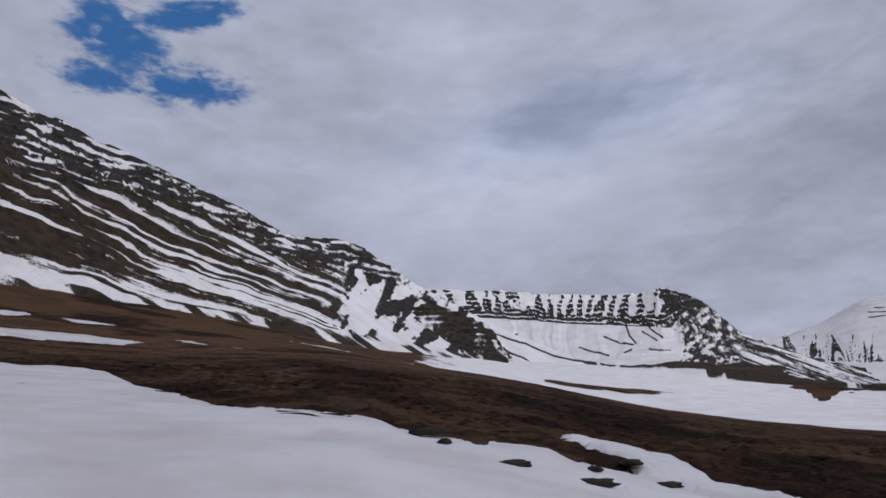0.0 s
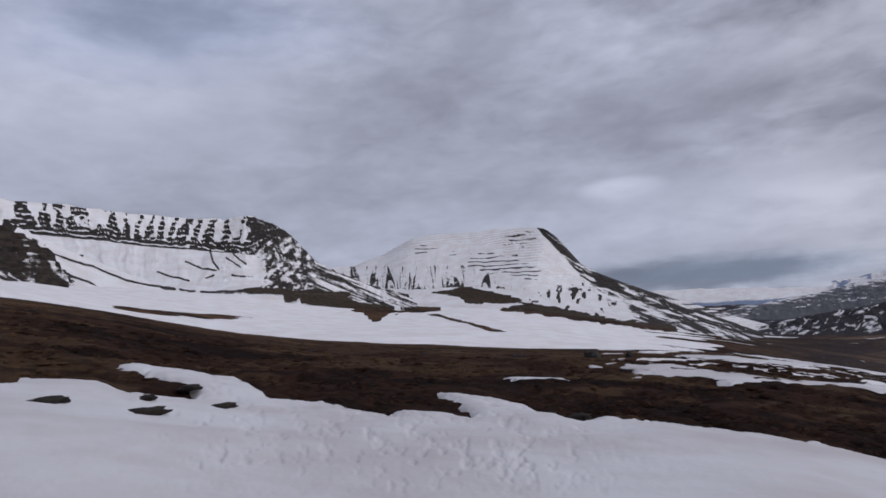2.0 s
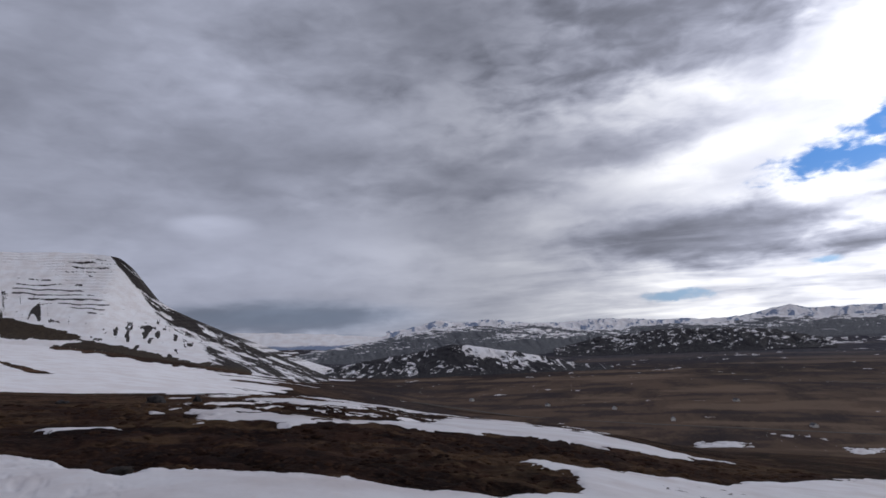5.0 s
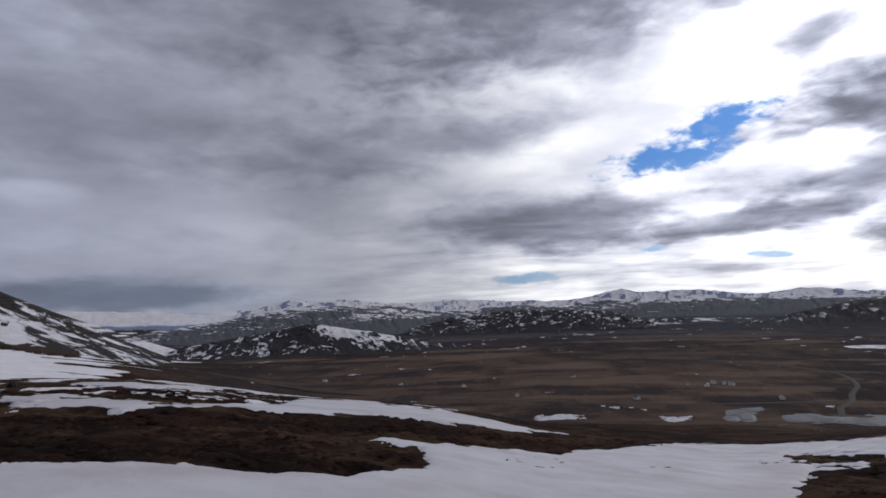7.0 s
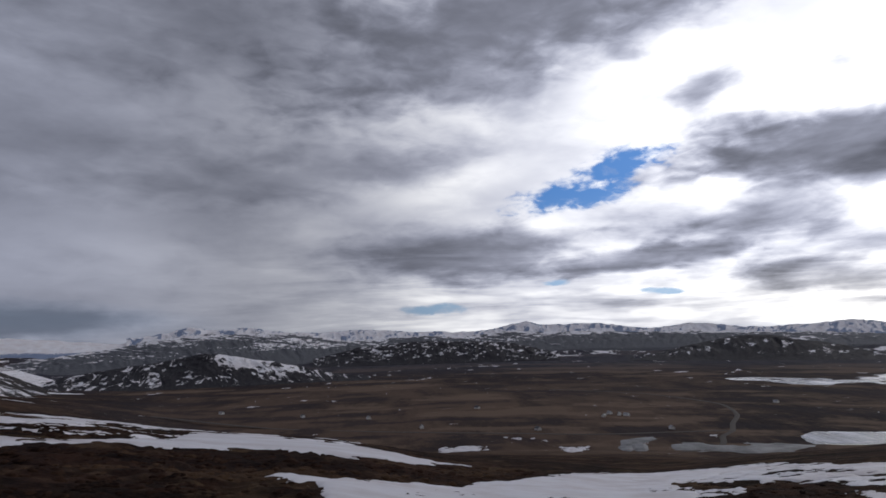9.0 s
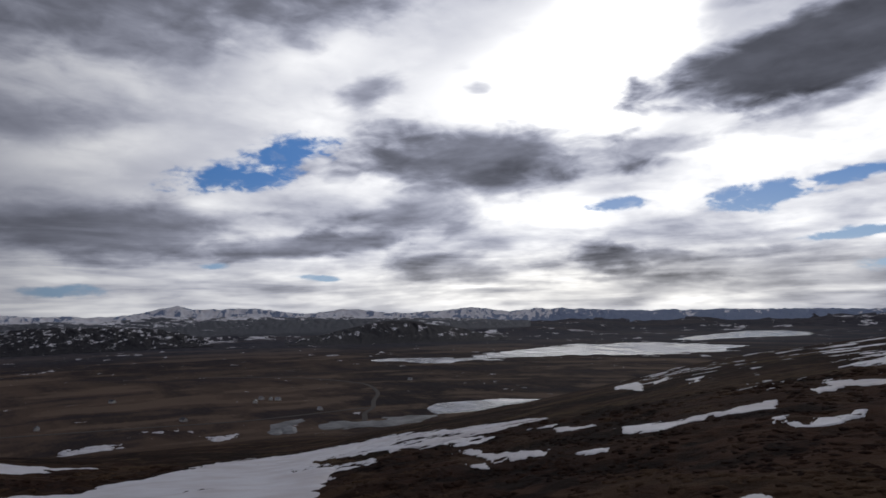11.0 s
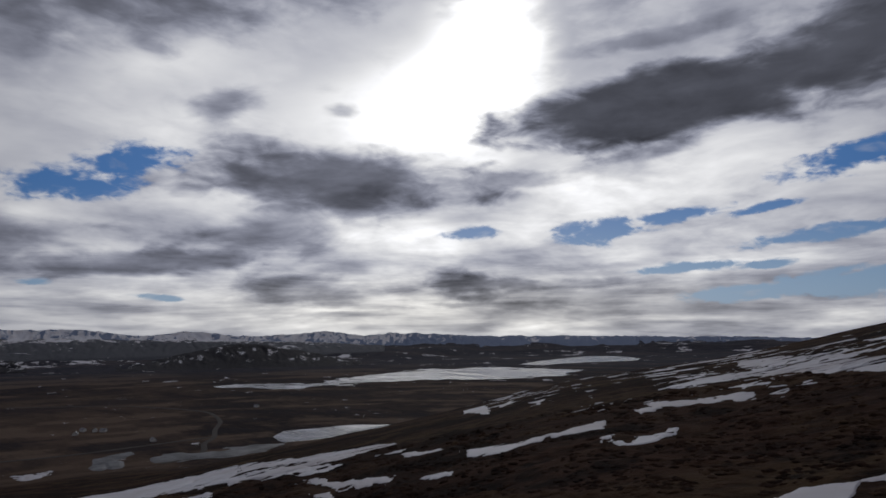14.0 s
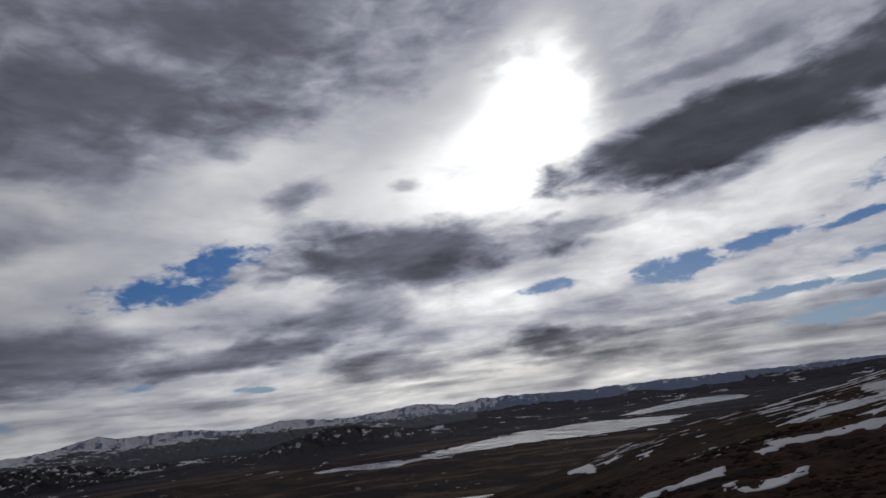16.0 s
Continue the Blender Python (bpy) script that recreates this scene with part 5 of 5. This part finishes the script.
# turf hummocks that stand out of the near snow
for k, (az, r, wide, deep, high) in enumerate((
        (4.6, 11.1, 0.30, 0.22, 0.09), (11.0, 11.0, 0.36, 0.22, 0.10), (-2.0, 13.1, 0.42, 0.2, 0.10), (-0.7, 12.2, 0.12, 0.1, 0.08), (16.9, 12.5, 0.28, 0.16, 0.09), (33.2, 12.2, 0.28, 0.14, 0.08),
        (14.5, 14.8, 0.26, 0.2, 0.09), (46.9, 13.8, 0.22, 0.2, 0.10), (11.5, 12.4, 0.2, 0.12, 0.07), (31.8, 12.3, 0.34, 0.16, 0.08))):
    ob = part("turf_hummock", lump(k + 1, wide * 1.2, deep * 1.2, high * 0.85, 0.6, 3, 0.34), TURF, label="dark turf hummock poking through old snow")
    stand(ob, az, r, -0.16, -az + 12 * k)
    tagged(ob, category="turf hummock", group="turf hummocks in the snow")

# grass and heather clumps that cover the bare slopes
def clumps(name, label, count, az0, az1, r0, r1, wide, tall, seed):
    """Thousands of low ragged clumps, one mesh, kept clear of the lying snow."""
    rng = np.random.default_rng(seed)
    az, lr = rng.uniform(az0, az1, count), rng.uniform(math.log(r0), math.log(r1), count)
    keep = layers(az / 3.0, lr * 7.0, 3, 501 + seed) > -0.25
    for ring in LAID:
        keep &= inside(az, lr * LOG_STEP, ring) < -0.30
    az, lr = az[keep], lr[keep]
    n, r = len(az), np.exp(lr)
    w = (wide[0] + wide[1] * r) * rng.uniform(0.5, 1.5, n)
    h = w * rng.uniform(tall[0], tall[1], n)
    spin = rng.uniform(0, 6.28, n)
    long = rng.uniform(0.7, 1.5, n)
    sides = 7
    verts = []
    for share, up in ((1.0, -0.25), (0.86, 0.35), (0.5, 0.85)):
        for k in range(sides):
            t = 6.2832 * k / sides + 0.4 * share
            q = share * rng.uniform(0.72, 1.28, n)
            u, v = q * np.cos(t) * long, q * np.sin(t) / long
            verts.append(np.stack((w * (u * np.cos(spin) - v * np.sin(spin)), w * (u * np.sin(spin) + v * np.cos(spin)), h * (up + rng.uniform(-0.3, 0.3, n))), -1))
    verts.append(np.stack((0.2 * w * rng.uniform(-1, 1, n), 0.2 * w * rng.uniform(-1, 1, n), h * rng.uniform(0.85, 1.25, n)), -1))
    base = polar(az, r, ground_at(az, lr, 1.0))
    pts = np.array(verts).transpose(1, 0, 2) + base[:, None]
    tri = []
    for ring in range(2):
        for k in range(sides):
            a, b, c, d = ring * sides + k, ring * sides + (k + 1) % sides, (ring + 1) * sides + (k + 1) % sides, (ring + 1) * sides + k
            tri += [(a, b, c), (a, c, d)]
    tri += [(2 * sides + k, 2 * sides + (k + 1) % sides, 3 * sides) for k in range(sides)]
    tri = (np.array(tri)[None] + (np.arange(n) * (3 * sides + 1))[:, None, None]).reshape(-1, 3)
    me = bpy.data.meshes.new(name)
    me.vertices.add(pts.shape[0] * pts.shape[1])
    me.vertices.foreach_set("co", np.ascontiguousarray(pts, np.float32).ravel())
    me.loops.add(tri.size)
    me.loops.foreach_set("vertex_index", tri.astype(np.int32).ravel())
    me.polygons.add(len(tri))
    me.polygons.foreach_set("loop_start", np.arange(0, tri.size, 3, dtype=np.int32))
    me.polygons.foreach_set("use_smooth", np.full(len(tri), True))
    me.update(calc_edges=True)
    turf = layers(az / 7.0, lr * 6.0, 5, 201, 0.62)
    me.attributes.new("turf", "FLOAT", "POINT").data.foreach_set("value", np.repeat(turf, 3 * sides + 1).astype(np.float32))
    me.materials.append(TUSSOCK)
    return tagged(new(name, me), label, "heath", kind="stuff")


clumps("heath_tussocks", "brown heather and dead grass clumps covering the near slope", 9000, -34, 114, 11, 60, (0.03, 0.005), (0.18, 0.45), 1)
clumps("grass_tussocks", "dark dead grass clumps on the hillside", 7000, 112, 179, 5, 40, (0.03, 0.004), (0.15, 0.36), 2)

# boulders along the brow of the heath
for k, (az, r, wide, high) in enumerate(((48.8, 74, 1.15, 0.85), (52.0, 78, 0.55, 0.8), (42.3, 72, 0.7, 0.4), (33.9, 66, 0.3, 0.35), (56.2, 80, 0.5, 0.4), (24.0, 60, 0.3, 0.3))):
    ob = part("boulder", lump(40 + k, wide, wide * 0.8, high, 0.4, 3, 0.42), ROCK, label="dark basalt boulder on the brow of the heath")
    stand(ob, az, r, 0.1, 40 * k)
    tagged(ob, category="boulder", group="boulders on the brow")


# ---- farms and a track on the plain ----


def box(bm, x0, x1, y0, y1, z0, z1):
    v = [bm.verts.new((x, y, z)) for z in (z0, z1) for x, y in ((x0, y0), (x1, y0), (x1, y1), (x0, y1))]
    for f in ((3, 2, 1, 0), (4, 5, 6, 7), (0, 1, 5, 4), (1, 2, 6, 5), (2, 3, 7, 6), (3, 0, 4, 7)):
        bm.faces.new([v[i] for i in f])


def farmhouse(long, wide, tall, roof_mat, label):
    """A gabled farm building, on its base."""
    base = new("farmhouse")
    bm = bmesh.new()
    box(bm, -long / 2, long / 2, -wide / 2, wide / 2, -1.0, tall)
    ends = [[bm.verts.new((x, y, z)) for y, z in ((-wide / 2, tall), (wide / 2, tall), (0, tall + wide * 0.42))] for x in (-long / 2, long / 2)]
    bm.faces.new(ends[0][::-1])
    bm.faces.new(ends[1])
    part("wall", bm, HOUSE_WALL, base)
    for side in (-1, 1):
        bm = bmesh.new()
        e, t = 0.35, 0.14
        rise = wide * 0.42
        lo = tall - rise * e / (wide / 2)
        a = [(-long / 2 - e, side * (wide / 2 + e), lo), (long / 2 + e, side * (wide / 2 + e), lo), (long / 2 + e, 0, tall + rise), (-long / 2 - e, 0, tall + rise)]
        low = [bm.verts.new((x, y, z + 0.02)) for x, y, z in a]
        top = [bm.verts.new((x, y, z + t)) for x, y, z in a]
        bm.faces.new(low)
        bm.faces.new(top[::-1])
        for i in range(4):
            bm.faces.new((low[i], low[(i + 1) % 4], top[(i + 1) % 4], top[i]))
        bmesh.ops.recalc_face_normals(bm, faces=bm.faces)
        part("roof", bm, roof_mat, base)
    for k in range(3):
        bm = bmesh.new()
        x = (k - 1) * long * 0.3
        box(bm, x - 0.6, x + 0.6, -wide / 2 - 0.04, -wide / 2 + 0.02, 1.0, 2.2)
        part("window", bm, GLASS, base)
    bm = bmesh.new()
    box(bm, long * 0.15 - 0.5, long * 0.15 + 0.5, -wide / 2 - 0.05, -wide / 2 + 0.02, 0.0, 2.0)
    part("door", bm, roof_mat, base)
    return tagged(base, label, "farmhouse", "farm buildings on the plain")


FARMS = (
    (109.0, 1145, 14, 0), (109.8, 1133, 10, 1), (110.4, 1124, 16, 0), (108.5, 1110, 9, 1), (114.0, 991, 12, 0), (102.8, 970, 13, 1),
    (75.4, 1330, 15, 0), (82.1, 1210, 12, 1), (87.8, 1140, 12, 0), (97.5, 1240, 14, 1), (122.0, 1350, 15, 0), (92.5, 1010, 10, 1),
)
kinds = (farmhouse(9, 6, 2.7, HOUSE_ROOF, "white farmhouse with a pale iron roof on the plain"), farmhouse(11, 6.5, 2.6, DARK_ROOF, "white farm shed with a dark iron roof on the plain"))
for k, (az, r, turn, which) in enumerate(FARMS):
    m = Matrix.Translation(at(az, r)) @ pose(0, 0, 0, 0, 0, -az + 9 * turn)
    if k == 0 or k == 1:
        kinds[which].matrix_basis = m
    else:
        copy_thing(kinds[which], m)


def track(name, label, stops, half):
    """A raised gravel track along bearings and distances."""
    p, s = spline([tuple(at(a, r)) for a, r in stops], 90)
    d = np.gradient(p[:, :2], axis=0)
    n = np.stack((-d[:, 1], d[:, 0]), 1) / np.linalg.norm(d, axis=1)[:, None]
    rows = [np.concatenate((p[:, :2] + n * o, (p[:, 2] + h)[:, None]), 1) for o, h in ((-half - 1.5, -0.4), (-half, 0.55), (half, 0.55), (half + 1.5, -0.4))]
    return tagged(sheet(name, np.array(rows), GRAVEL), label, "track", kind="structure")


track("road_farm", "pale gravel track curving across the plain", ((114.6, 820), (117.4, 850), (117.9, 890), (117.9, 940), (118.6, 985), (118.7, 1060), (119.1, 1150), (118.0, 1300), (112, 1480), (104, 1600)), 3.0)
track("road_valley", "narrow gravel road along the foot of the hill", ((70, 1250), (80, 1080), (90, 980), (100, 940), (108, 930), (114, 960), (118.3, 990)), 2.6)
